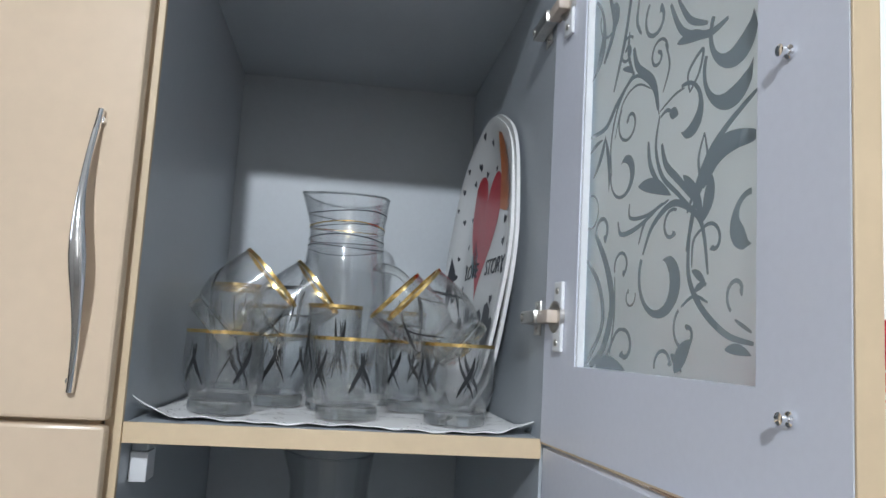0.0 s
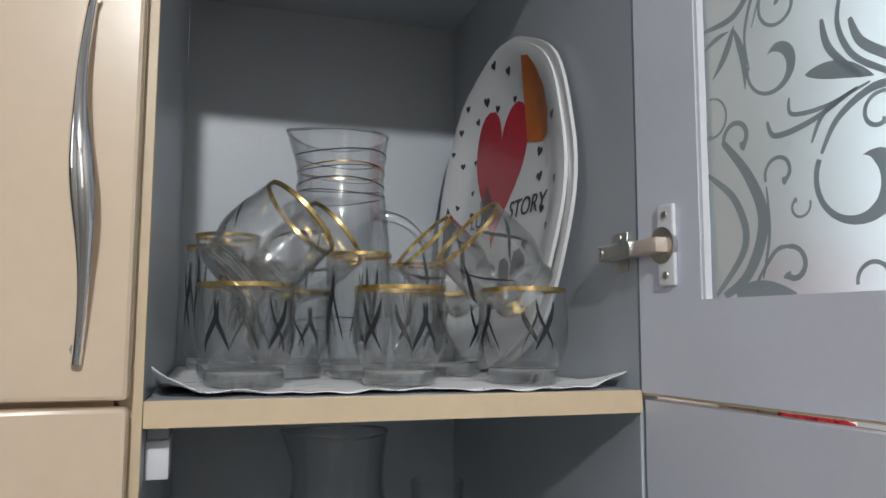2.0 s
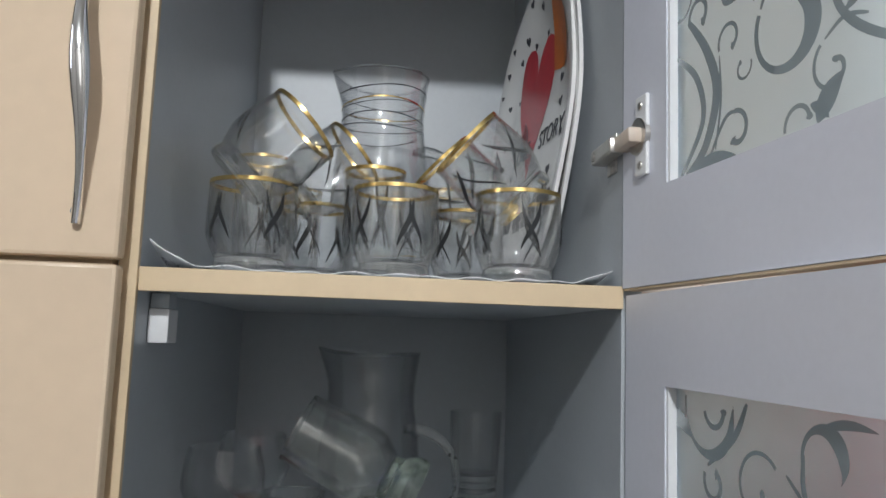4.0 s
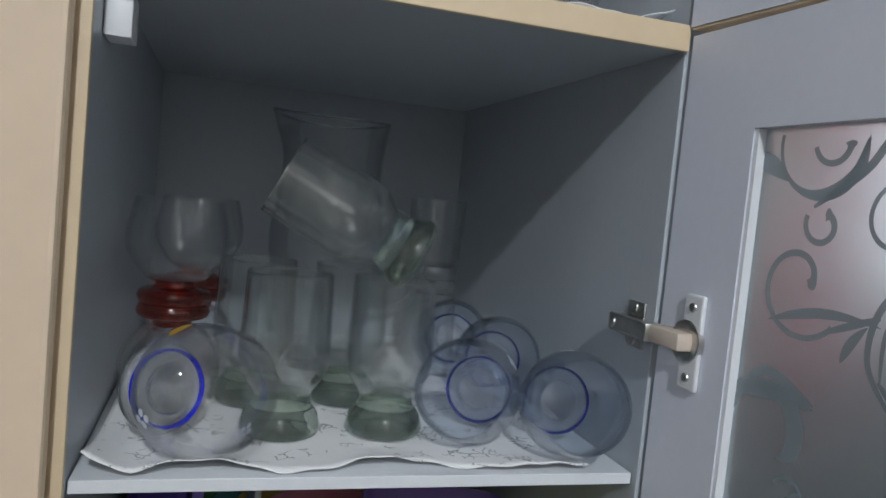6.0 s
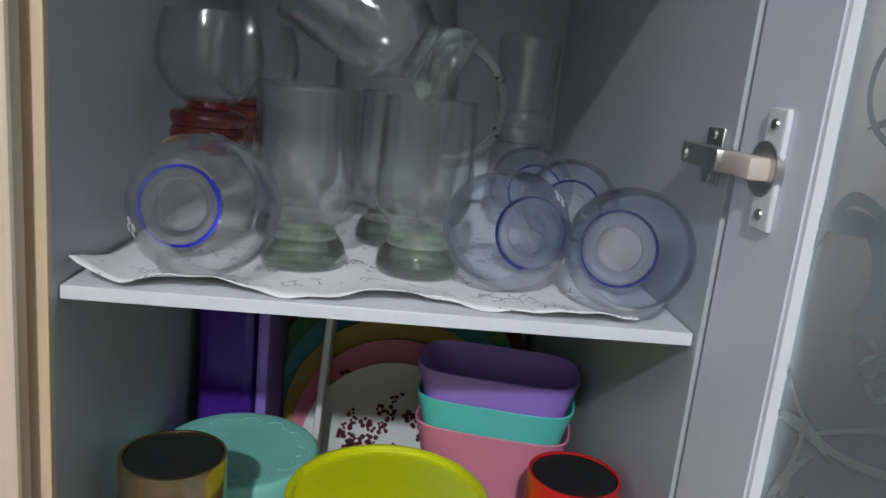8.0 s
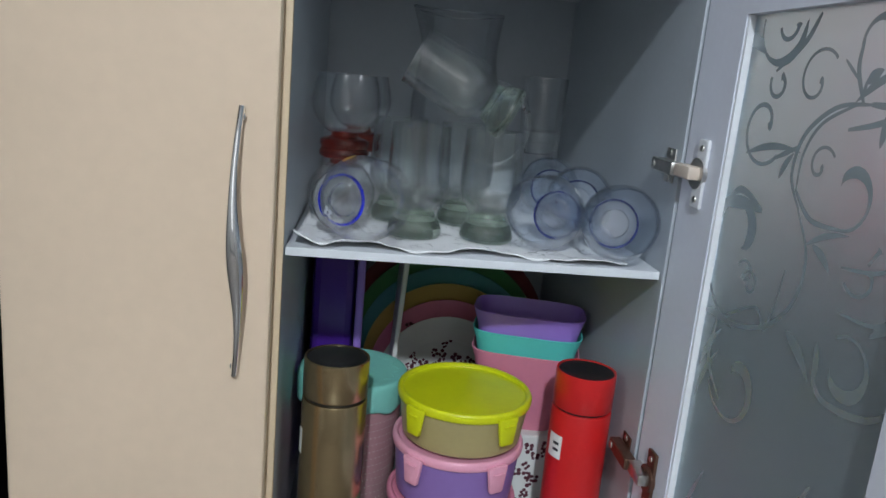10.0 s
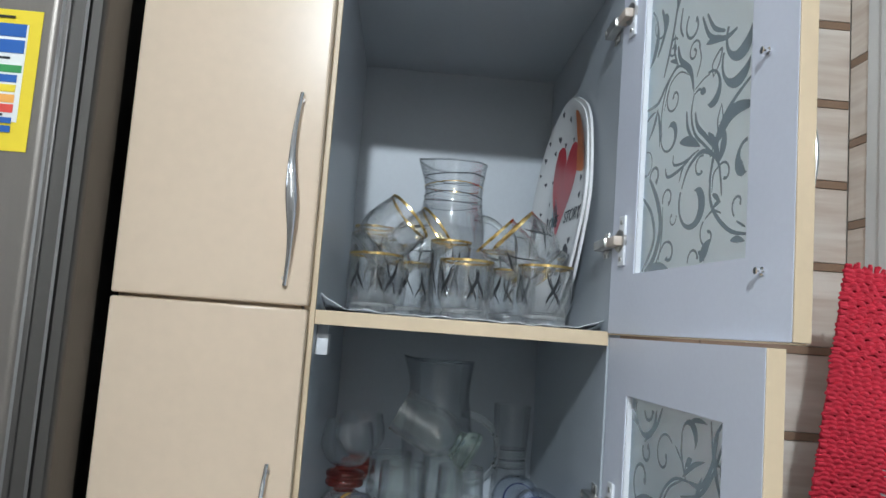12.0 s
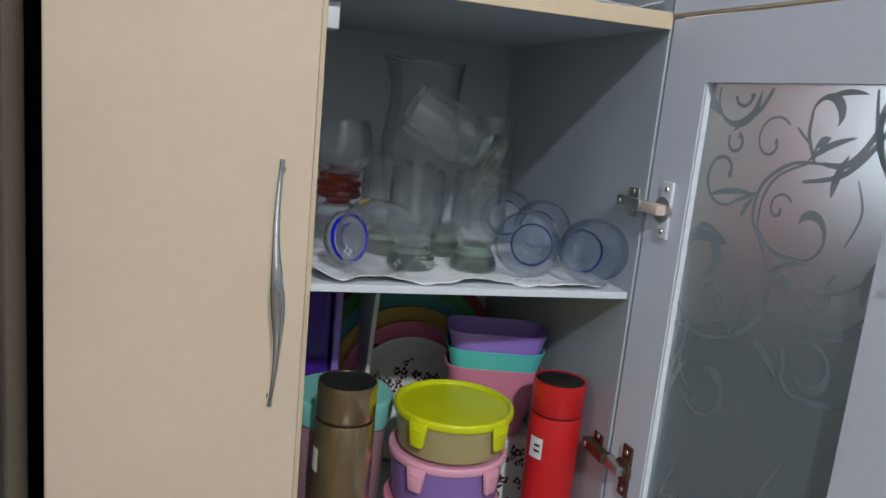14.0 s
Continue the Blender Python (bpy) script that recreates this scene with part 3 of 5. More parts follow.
def upper_print(scroll, vine, leaf):
    """Scrolls of the upper pane, in millimetres from its lower hinge corner."""
    vine(5, (198, 71), (190, 106), (171, 122), (148, 127), (122, 114), (108, 93))
    scroll(136, 73, 34, 13, 151, 290, 13)
    vine(3, (129, 202), (116, 229), (87, 247), (59, 231), (46, 199), (49, 169))
    vine(2, (116, 227), (92, 238), (67, 230), (53, 201))
    scroll(71, 167, 24, 9, 168, 311, 8)
    scroll(79, 210, 20, 1, 134, 388, 3)
    vine(2, (130, 204), (151, 211), (165, 212))
    scroll(167, 192, 23, 14, 106, -222, 10)
    vine(3, (131, 199), (141, 202), (150, 197))
    leaf(9, 144, 198, 157, 194)
    vine(4, (130, 201), (125, 177), (135, 152), (159, 133), (190, 110))
    vine(6, (134, 177), (141, 159), (160, 143), (187, 120))
    vine(5, (113, 184), (118, 162), (140, 136))
    leaf(12, 98, 150, 149, 134)
    leaf(10, 165, 146, 192, 108)
    leaf(12, 201, 140, 190, 107)
    vine(3, (192, 171), (185, 154), (189, 139), (196, 151), (192, 171))
    vine(3, (84, 138), (86, 126), (112, 124), (146, 131))
    vine(4, (64, 126), (71, 114), (101, 117), (137, 130))
    vine(3, (101, 102), (112, 120), (137, 130))
    vine(9, (20, 121), (45, 89), (57, 54), (41, 17), (11, -1))
    vine(6, (3, 98), (31, 73), (39, 38), (7, 1))
    scroll(34, 121, 13, 9, -157, -270, 4)
    vine(2.5, (55, 13), (62, 45), (61, 79))
    scroll(73, 87, 13, 7, -160, -275, 3)
    scroll(89, 61, 9, 5, 16, -265, 2)
    vine(3, (44, 4), (66, 31), (80, 34))
    scroll(80, 20, 14, 6, 98, -234, 4)
    leaf(14, 21, 0, 84, 1)
    vine(2.5, (199, 52), (182, 57), (166, 50))
    scroll(173, 33, 18, 1, 125, 321, 3)
    scroll(143, 7, 13, 9, -170, -188, 3)
    leaf(7, 153, 16, 168, 4)
    leaf(6, 179, 75, 197, 63)
    leaf(5, 182, 60, 198, 65)
    scroll(9, 141, 17, 14, 95, -205, 2)
    leaf(5, 65, 261, 88, 249)
    vine(5, (4, 215), (35, 216), (56, 232), (84, 249))
    vine(7, (85, 273), (93, 253), (119, 232), (128, 206))
    vine(4, (76, 291), (76, 269), (87, 247))
    leaf(6, 36, 209, 12, 173)
    leaf(6, 35, 207, 45, 155)
    leaf(4, 4, 199, 31, 206)
    vine(6, (172, 89), (186, 130), (213, 150), (247, 154))
    vine(13, (190, 133), (213, 156), (249, 155))
    vine(5, (172, 117), (195, 151), (219, 169), (250, 184))
    vine(5, (176, 104), (175, 73), (190, 50), (219, 31), (248, 25))
    scroll(245, 103, 17, 16, 90, 180, 13)
    vine(2.5, (179, 77), (181, 96), (193, 104))
    scroll(203, 91, 16, 1, 130, -219, 3)
    vine(2.5, (246, 32), (229, 40))
    scroll(233, 57, 14, 1, -125, -238, 3)
    scroll(225, 238, 27, 21, 149, 214, 15)
    scroll(221, 214, 30, 26, 156, 187, 13)
    vine(3, (173, 206), (171, 222), (189, 233), (185, 218), (173, 206))
    leaf(9, 154, 250, 198, 239)
    vine(6, (144, 286), (162, 257), (195, 242), (219, 244))
    vine(5, (155, 285), (172, 262), (195, 250))
    vine(2.5, (135, 218), (144, 237), (137, 257))
    scroll(127, 251, 14, 1, 0, 451, 3)
    vine(4, (94, 318), (90, 295), (98, 280))
    scroll(124, 285, 20, 6, 130, 284, 4)
    leaf(14, 159, 3, 181, 27)
    leaf(7, 219, 21, 246, 18)
    scroll(-19, 314, 43, 50, 51, -114, 10)
    vine(7, (36, 340), (47, 308), (28, 279))
    scroll(152, 110, 13, 6, 61, 254, 3)
    for cu, cv, r in ((70, 395, 34), (185, 420, 40), (40, 320, 22), (130, 470, 26)):
        scroll(cu, cv, r, r * 0.35, 200 - cu, 290, r * 0.3)
        scroll(cu + 34, cv - 46, 13, 1, cu, 480, 3)
        vine(5, (cu + 10, cv - 75), (cu + 30, cv - 30), (cu + 45, cv + 30))
        leaf(10, cu + 38, cv + 10, cu + 60, cv + 40)


def lower_print(scroll, vine, leaf):
    """Scrolls of the lower pane, in millimetres from its lower hinge corner."""
    vine(4, (174, 548), (137, 544), (105, 521), (98, 488), (115, 463))
    vine(3, (164, 549), (125, 532), (108, 507), (107, 478))
    vine(4, (106, 478), (132, 458), (169, 457))
    scroll(170, 484, 27, 11, -98, 254, 8)
    scroll(132, 499, 17, 0, 32, 328, 3)
    vine(4, (166, 547), (153, 572), (153, 593))
    scroll(169, 591, 17, 17, -161, -233, 9)
    vine(3, (162, 552), (165, 566))
    leaf(9, 165, 562, 179, 572)
    vine(2.5, (155, 565), (137, 579))
    scroll(108, 563, 26, 3, 42, 344, 3)
    vine(4, (103, 512), (68, 498))
    scroll(46, 524, 35, 6, -41, -335, 4)
    leaf(6, 24, 498, 104, 507)
    leaf(6, 81, 483, 96, 506)
    scroll(49, 609, 31, 33, 170, 196, 8)
    vine(4, (82, 610), (72, 587), (49, 570))
    scroll(57, 560, 13, 6, 157, 282, 4)
    leaf(12, -10, 602, 28, 585)
    vine(5, (98, 615), (86, 596), (69, 581))
    scroll(59, 609, 14, 11, -167, 168, 4)
    vine(6, (174, 548), (202, 550), (223, 573), (234, 606))
    vine(5, (155, 529), (198, 540), (227, 567), (246, 602))
    leaf(8, 191, 519, 203, 559)
    leaf(6, 157, 549, 208, 574)
    leaf(5, 168, 608, 211, 611)
    vine(2.5, (217, 538), (227, 510), (216, 479))
    leaf(12, -6, 447, 67, 451)
    vine(6, (-0, 432), (25, 465), (66, 453))
    scroll(36, 424, 40, 12, -167, -245, 12)
    vine(4, (-1, 412), (2, 372), (39, 346), (95, 357), (130, 388), (137, 428), (115, 463))
    scroll(67, 387, 13, 3, 168, -332, 3)
    leaf(5, 133, 438, 180, 455)
    leaf(7, 141, 440, 167, 424)
    leaf(7, -1, 343, 52, 341)
    leaf(6, 8, 287, 38, 336)
    leaf(6, 10, 256, 40, 316)
    vine(5, (28, 345), (23, 302), (53, 272))
    scroll(71, 297, 43, 7, -161, 297, 11)
    leaf(10, 129, 367, 168, 338)
    leaf(7, 169, 371, 173, 337)
    scroll(204, 363, 24, 17, 128, -291, 9)
    vine(5, (170, 348), (188, 332), (233, 338), (259, 358))
    vine(5, (252, 623), (228, 597), (240, 553), (268, 535))
    vine(4, (218, 621), (229, 571), (251, 535))
    scroll(260, 575, 20, 13, 106, 155, 8)
    scroll(243, 588, 17, 10, 149, 156, 2.5)
    vine(3, (178, 432), (218, 438), (251, 459))
    scroll(217, 457, 21, 5, -125, -6, 3)
    scroll(203, 434, 22, 4, -148, 166, 3)
    leaf(9, 246, 431, 251, 474)
    leaf(9, 220, 393, 260, 416)
    vine(3, (185, 400), (226, 403), (257, 430))
    scroll(59, 393, 15, 2, 156, -232, 3)
    vine(3, (23, 340), (82, 371), (102, 358), (115, 413))
    for cu, cv, r in ((60, 120, 38), (190, 60, 36), (205, 190, 30), (110, 20, 24)):
        scroll(cu, cv, r, r * 0.35, 160 + cu, -290, r * 0.3)
        vine(5, (cu - 10, cv + 75), (cu - 30, cv + 30), (cu - 45, cv - 30))
        leaf(10, cu + 38, cv + 10, cu + 60, cv + 40)


def swirl_strokes(width, height, draw, y):
    """Tapered scrolls, vines and leaves printed over a pane, cut off at its edges; a mesh for each."""
    made = []
    inside = lambda u, v: 0.001 < u < width - 0.001 and 0.001 < v < height - 0.001
    layer = [0]

    def lay(name, path, width_at):
        layer[0] += 1
        depth = y - 0.000012 * layer[0]
        bm = bmesh.new()
        run, total = [], len(path) - 1
        for i, p in enumerate(path):
            if inside(*p):
                run.append((p, width_at(i / total)))
            if not inside(*p) or i == total:
                if len(run) > 2:
                    ws = [w for _, w in run]
                    strip([q for q, _ in run], lambda s: ws[min(len(ws) - 1, round(s * (len(ws) - 1)))], bm,
                          lambda u, v: (min(max(u, 0.0005), width - 0.0005), depth, min(max(v, 0.0005), height - 0.0005)))
                run = []
        if bm.faces:
            made.append((name, bm))

    def scroll(cu, cv, r0, r1, a0, sweep, w):
        """A spiral from radius r0 to r1; broad ones swell towards their end, thin ones end in a bead."""
        n = 20 + int(abs(sweep) / 6)
        path = []
        for i in range(n + 1):
            t = i / n
            r = r0 + (r1 - r0) * t ** 1.25
            a = radians(a0 + sweep * t)
            path.append(((cu + r * math.cos(a)) / 1000, (cv + r * math.sin(a)) / 1000))
        if w >= 6:
            lay("printed_scroll", path, lambda t: w / 1000 * (0.32 + 0.80 * math.exp(-((t - 0.68) / 0.24) ** 2)) * min(1, (1 - t) / 0.14 + 0.03))
        else:
            lay("printed_scroll", path, lambda t: w / 1000 * (0.85 + 0.25 * t + 0.9 * math.exp(-((t - 0.95) / 0.05) ** 2)) * min(1, (1 - t) / 0.03 + 0.1))

    def vine(w, *knots):
        pts = smooth_profile([(u + 500, v) for u, v in knots], 12)
        lay("printed_vine", [((u - 500) / 1000, v / 1000) for u, v in pts], lambda t: w / 1000 * (0.45 + 0.65 * math.sin(math.pi * t) ** 0.8))

    def leaf(w, u0, v0, u1, v1):
        """Pointed at both ends, broadest past the middle, a little bowed."""
        du, dv = u1 - u0, v1 - v0
        path = []
        for i in range(17):
            t = i / 16
            b = 0.07 * math.sin(math.pi * t)
            path.append(((u0 + du * t - dv * b) / 1000, (v0 + dv * t + du * b) / 1000))
        lay("printed_leaf", path, lambda t: w / 1000 * math.sin(math.pi * t ** 0.85) ** 0.85 + 0.0003)

    draw(scroll, vine, leaf)
    return made


def hinge(parent, s, z, bronzed=False):
    """Concealed hinge: cup flange on the door, arm and plate on the side panel."""
    metal = BROWN_METAL if bronzed else STEEL
    flange = box(s - 0.010, s + 0.010, -0.0040, 0.0, z - 0.034, z + 0.034, 0.0018)
    fl = part("hinge_flange", flange, BROWN_METAL if bronzed else WHITE_PLASTIC, parent, "bronzed hinge flange" if bronzed else "white hinge flange")
    cup = bmesh.new()
    r = lathe([(0.0, 0.0), (0.0155, 0.0), (0.0155, 0.0046), (0.0125, 0.0052), (0.0, 0.0022)], 24, cup)
    bmesh.ops.rotate(cup, cent=(0, 0, 0), matrix=Matrix.Rotation(radians(90), 3, "X"), verts=cup.verts)
    bmesh.ops.translate(cup, vec=(s - 0.004, -0.0005, z), verts=cup.verts)
    part("hinge_cup", cup, metal, fl)
    for dz in (-0.025, 0.025):
        sc = lathe([(0, 0), (0.0035, 0), (0.003, 0.0012), (0, 0.0015)], 12)
        bmesh.ops.rotate(sc, cent=(0, 0, 0), matrix=Matrix.Rotation(radians(90), 3, "X"), verts=sc.verts)
        bmesh.ops.translate(sc, vec=(s, -0.004, z + dz), verts=sc.verts)
        part("screw", sc, STEEL, fl)


def hinge_arm(z, y_door, bronzed=False):
    """The arm and mounting plate that stay on the cabinet side."""
    metal = BROWN_METAL if bronzed else STEEL
    arm = part("hinge_arm", box(XR - 0.016, XR - 0.002, y_door + 0.022, YF + 0.042, z - 0.007, z + 0.007, 0.002), metal, cabinet, "metal hinge arm")
    kn = box(XR - 0.012, XR + 0.004, y_door - 0.013, y_door + 0.024, z - 0.0065, z + 0.0065, 0.002)
    part("knuckle", kn, surface("worn_hinge_link", rgb(206, 190, 176), 0.4, vary=0.12) if not bronzed else STEEL, arm, "pale worn hinge link")
    part("mounting_plate", box(XR - 0.0021, XR - 0.0002, YF + 0.012, YF + 0.036, z - 0.018, z + 0.018, 0.0006), metal, arm)
    for dy, dz in ((0.025, 0.0135), (0.025, -0.0135)):
        sc = lathe([(0, 0), (0.004, 0), (0.0034, 0.0012), (0, 0.0015)], 12)
        bmesh.ops.rotate(sc, cent=(0, 0, 0), matrix=Matrix.Rotation(radians(-90), 3, "Y"), verts=sc.verts)
        bmesh.ops.translate(sc, vec=(XR - 0.0022, YF + dy, z + dz), verts=sc.verts)
        part("screw", sc, STEEL, arm)
    sc = lathe([(0, 0), (0.0045, 0), (0.0038, 0.0015), (0, 0.002)], 12)
    bmesh.ops.rotate(sc, cent=(0, 0, 0), matrix=Matrix.Rotation(radians(-90), 3, "Y"), verts=sc.verts)
    bmesh.ops.translate(sc, vec=(XR - 0.016, YF + 0.034, z), verts=sc.verts)
    part("screw", sc, STEEL, arm)


def glass_door(hinge_x, z0, z1, S0, S1, W, glass0, glass1, angle, draw, knobs, hinges, handle0, handle1):
    """A framed door standing open. Local x runs from the hinge edge to the free edge, local y to its outer side."""
    m = Matrix.Translation((hinge_x, 0.7805, 0)) @ Matrix.Rotation(radians(-90 - angle), 4, "Z")
    T = 0.0145
    # inner face lies at local y = 0, the outer one at y = T
    parts = ((0, S0, z0, z1), (S1, W, z0, z1), (S0, S1, z0, glass0), (S0, S1, glass1, z1))
    d = part("glass_door", box(0, S0, 0, T, z0, z1), DOOR_INNER, cabinet, "open framed door with patterned frosted glass", m)
    for a, b, c, e in parts[1:]:
        part("door_frame", box(a, b, 0, T, c, e), DOOR_INNER, d)
    part("door_face", box(0.001, S0 - 0.0005, T + 0.0004, T + 0.003, z0, z1), BEIGE, d, "beige outer face")
    part("door_face", box(S1 + 0.0005, W, T + 0.0004, T + 0.003, z0, z1), BEIGE, d, "beige outer face")
    part("door_face", box(S0, S1, T + 0.0004, T + 0.003, z0, glass0), BEIGE, d, "beige outer face")
    part("door_face", box(S0, S1, T + 0.0004, T + 0.003, glass1, z1), BEIGE, d, "beige outer face")
    part("edge_band", box(W + 0.0004, W + 0.0022, 0.0004, T + 0.003, z0, z1, 0.0006), EDGE, d, "beige edge band")
    part("edge_band", box(0.001, W, 0.001, T, z0 - 0.002, z0 - 0.0004), EDGE, d, "beige edge band")
    part("pane", box(S0 - 0.004, S1 + 0.004, 0.0085, 0.0125, glass0 - 0.004, glass1 + 0.004), FROST, d, "frosted glass", smooth=False)
    for nm, bm in swirl_strokes(S1 - S0, glass1 - glass0, draw, 0.0080):
        part(nm, bm, SWIRL, d, "grey print on the frosted pane", Matrix.Translation((S0, 0, glass0)))
    for a, b, c, e in ((S0 + 0.0003, S0 + 0.0035, glass0, glass1),):
        part("glazing_bead", box(a, b, 0.0012, 0.0079, c + 0.0003, e - 0.0003), WHITE_PLASTIC, d)
    for s, z in knobs:
        k = lathe([(0, 0), (0.0042, 0), (0.0042, 0.0015), (0.0020, 0.002), (0.0020, 0.005), (0.0040, 0.006), (0.0036, 0.0080), (0, 0.0088)], 16)
        bmesh.ops.rotate(k, cent=(0, 0, 0), matrix=Matrix.Rotation(radians(90), 3, "X"), verts=k.verts)
        bmesh.ops.translate(k, vec=(s, 0.0, z), verts=k.verts)
        part("handle_bolt", k, CHROME, d, "bright bolt end of the outer handle")
    for s, z, bronzed in hinges:
        hinge(d, s, z, bronzed)
    bow_handle(d, S1 + 0.030, handle0, handle1, T + 0.003, 1)
    return d


glass_door(XR - 0.0012, 1.3165, 1.96, 0.076, 0.336, 0.410, 1.394, 1.885, -6.2, upper_print, ((0.366, 1.379), (0.366, 1.586)), ((0.040, 1.440, False), (0.040, 1.758, False)), 1.37, 1.63)
glass_door(XR + 0.0020, 0.53, 1.3105, 0.074, 0.331, 0.402, 0.62, 1.239, -3.2, lower_print, ((0.367, 1.090), (0.367, 0.875)), ((0.040, 1.090, False), (0.040, 0.757, True)), 0.83, 1.09)
for z_hinge, brz in ((1.440, False), (1.758, False), (1.090, False), (0.757, True)):
    hinge_arm(z_hinge, 0.750, brz)


# ---- shelf liners ----
def liner(name, x0, x1, y0, y1, z, curl_l, curl_r, seed, fold=0.0025):
    rng = random.Random(seed)
    ph = [rng.uniform(0, 6) for _ in range(6)]
    nx, ny = 70, 40
    bm = bmesh.new()

    def place(i, j):
        u, v = i / nx, j / ny
        x = x0 + (x1 - x0) * u
        front = y0 + 0.005 * math.sin(u * 7 + ph[0]) + 0.004 * math.sin(u * 15 + ph[1])
        y = front + (y1 - front) * v
        h = 0.0018 + 0.0012 * math.sin(u * 21 + ph[2]) * math.sin(v * 9 + ph[3])
        edge = max(0, 1 - v / 0.10)
        h += edge ** 2 * fold * (0.5 + 0.5 * math.sin(u * 18 + ph[4])) * (1.4 - 0.8 * u)
        h += 0.0009 * math.sin(u * 60 + 3 * math.sin(v * 14) + ph[5]) * math.sin(v * 37 + 2 * math.sin(u * 11)) * (0.4 + edge)
        for amount, corner in ((curl_l, u), (curl_r, 1 - u)):
            c = max(0, 1 - corner / 0.09) * max(0, 1 - v / 0.20)
            h += amount * c ** 1.4
        return Vector((x, y, z + max(h, 0.0006)))

    top = [[bm.verts.new(place(i, j)) for i in range(nx + 1)] for j in range(ny + 1)]
    for j in range(ny):
        for i in range(nx):
            bm.faces.new((top[j][i], top[j][i + 1], top[j + 1][i + 1], top[j + 1][i]))
    ob = single(name, bm, PAPER, "white printed paper liner, creased, on the cabinet shelf", "shelf liner")
    so = ob.modifiers.new("thickness", "SOLIDIFY")
    so.thickness, so.offset = 0.0007, 1
    return ob


liner("shelf_liner", -0.163, 0.2325, 0.797, 1.25, Z_MID, 0.022, 0.014, 2)
liner("shelf_liner", -0.160, 0.198, 0.798, 1.25, Z_LOW, 0.016, 0.003, 5, 0.008)


# ---- tumblers with gold rims ----
def wall_body(outer, thick, floor_z):
    """Outer profile of (radius, height) up to the rim, with an inner wall down to floor_z."""
    top = outer[-1]
    inner = [(max(r - thick, 0.001), z) for r, z in reversed(outer) if z > floor_z + 0.004]
    lip = [(top[0] - thick * 0.5, top[1] + thick * 0.35)]
    inner += [(inner[-1][0] * 0.92, floor_z + 0.001), (0, floor_z)]
    return outer + lip + inner


def radius_at(profile, z):
    for (r0, z0), (r1, z1) in zip(profile, profile[1:]):
        if z0 <= z <= z1 and z1 > z0:
            return r0 + (r1 - r0) * (z - z0) / (z1 - z0)
    return profile[-1][0]


def crossing_strokes(profile, z0, z1, pairs, seed, wmax):
    """Brush strokes that cross in pairs round the glass."""
    rng = random.Random(seed)
    R = radius_at(profile, (z0 + z1) / 2)
    made = []
    for i in range(pairs):
        a = 2 * math.pi * (i + rng.uniform(-0.1, 0.1)) / pairs
        lean = 2 * math.pi / pairs * rng.uniform(0.22, 0.32)
        apart = 0.15 if i % 2 else 0.62
        for way in (1, -1):
            top, low = z1 - rng.uniform(0, 0.004), z0 + rng.uniform(0, 0.006)
            w = wmax * rng.uniform(0.5, 1.0) if way > 0 else wmax * rng.uniform(0.28, 0.7)
            path = []
            for k in range(15):
                s = k / 14
                x = way * lean * (apart * 0.9 - s) + 0.05 * math.sin(s * 5) * way
                path.append(((a + x) * R, low + (top - low) * (1 - s)))
            bm = bmesh.new()
            made.append(bm)
            strip(path, lambda s, w=w: w * math.sin(math.pi * min(1, 0.04 + 0.94 * s)) ** 0.9 + 0.0003, bm,
                  lambda u, v: ((radius_at(profile, v) + 0.0005) * math.cos(u / R), (radius_at(profile, v) + 0.0005) * math.sin(u / R), v))
    return made


def tumbler(name, h, r_base, r_mid, r_rim, seed, label, floor_z=0.015, pairs=5):
    t = thing(name, label, "glass", group="gold-rimmed glasses")
    outer = smooth_profile([(r_base * 0.93, 0.014), (r_base * 1.02, 0.020), (r_mid, h * 0.42), (r_mid * 1.005, h * 0.65), (r_rim, h)], 6)
    part("body", lathe(wall_body(outer, 0.0018, floor_z + 0.002)), GLASS, t, "thin clear glass wall")
    foot = smooth_profile([(0.0, 0.0012), (r_base * 0.80, 0.0), (r_base * 0.93, 0.002), (r_base * 0.96, 0.007), (r_base * 0.925, 0.0135)], 4) + [(r_base * 0.88, floor_z), (0, floor_z)]
    part("base", lathe(foot), BASE_GLASS, t, "thick glass base")
    part("rim", ring(r_rim - 0.0023, r_rim + 0.0005, h - 0.0026, h + 0.0010), GOLD, t, "gold rim band")
    for bm in crossing_strokes(outer, h * 0.30, h * 0.88, pairs, seed, 0.0055):
        part("brush_stroke", bm, INK, t, "black brush stroke")
    return t


ZT = Z_MID + 0.0035
LOW_LABEL = "short clear tumbler with gold rim and black strokes"
TIP_LABEL = "gold-rimmed clear tumbler tipped over on the ones below"
TALL_LABEL = "tall clear glass with gold rim and black strokes"
first = tumbler("tumbler", 0.086, 0.035, 0.0415, 0.0405, 3, LOW_LABEL)
first.matrix_basis = pose(-0.094, 0.874, ZT, 0, 0, 20)
for x, y, turn in ((0.0405, 0.868, 75), (0.158, 0.862, 130), (-0.046, 0.990, 200), (0.124, 0.985, 300)):
    copy_thing(first, pose(x, y, ZT, 0, 0, turn))


bare = tumbler("tumbler", 0.086, 0.035, 0.0415, 0.0405, 3, TIP_LABEL, pairs=2)


def tipped(x, y, z, tilt, turn, spin, again=True):
    m = Matrix.Translation((x, y, z)) @ Matrix.Rotation(radians(turn), 4, "Z") @ Matrix.Rotation(radians(tilt), 4, "Y") @ Matrix.Rotation(radians(spin), 4, "Z") @ Matrix.Translation((0, 0, -0.043))
    if again:
        return copy_thing(bare, m)
    bare.matrix_basis = m
    return bare


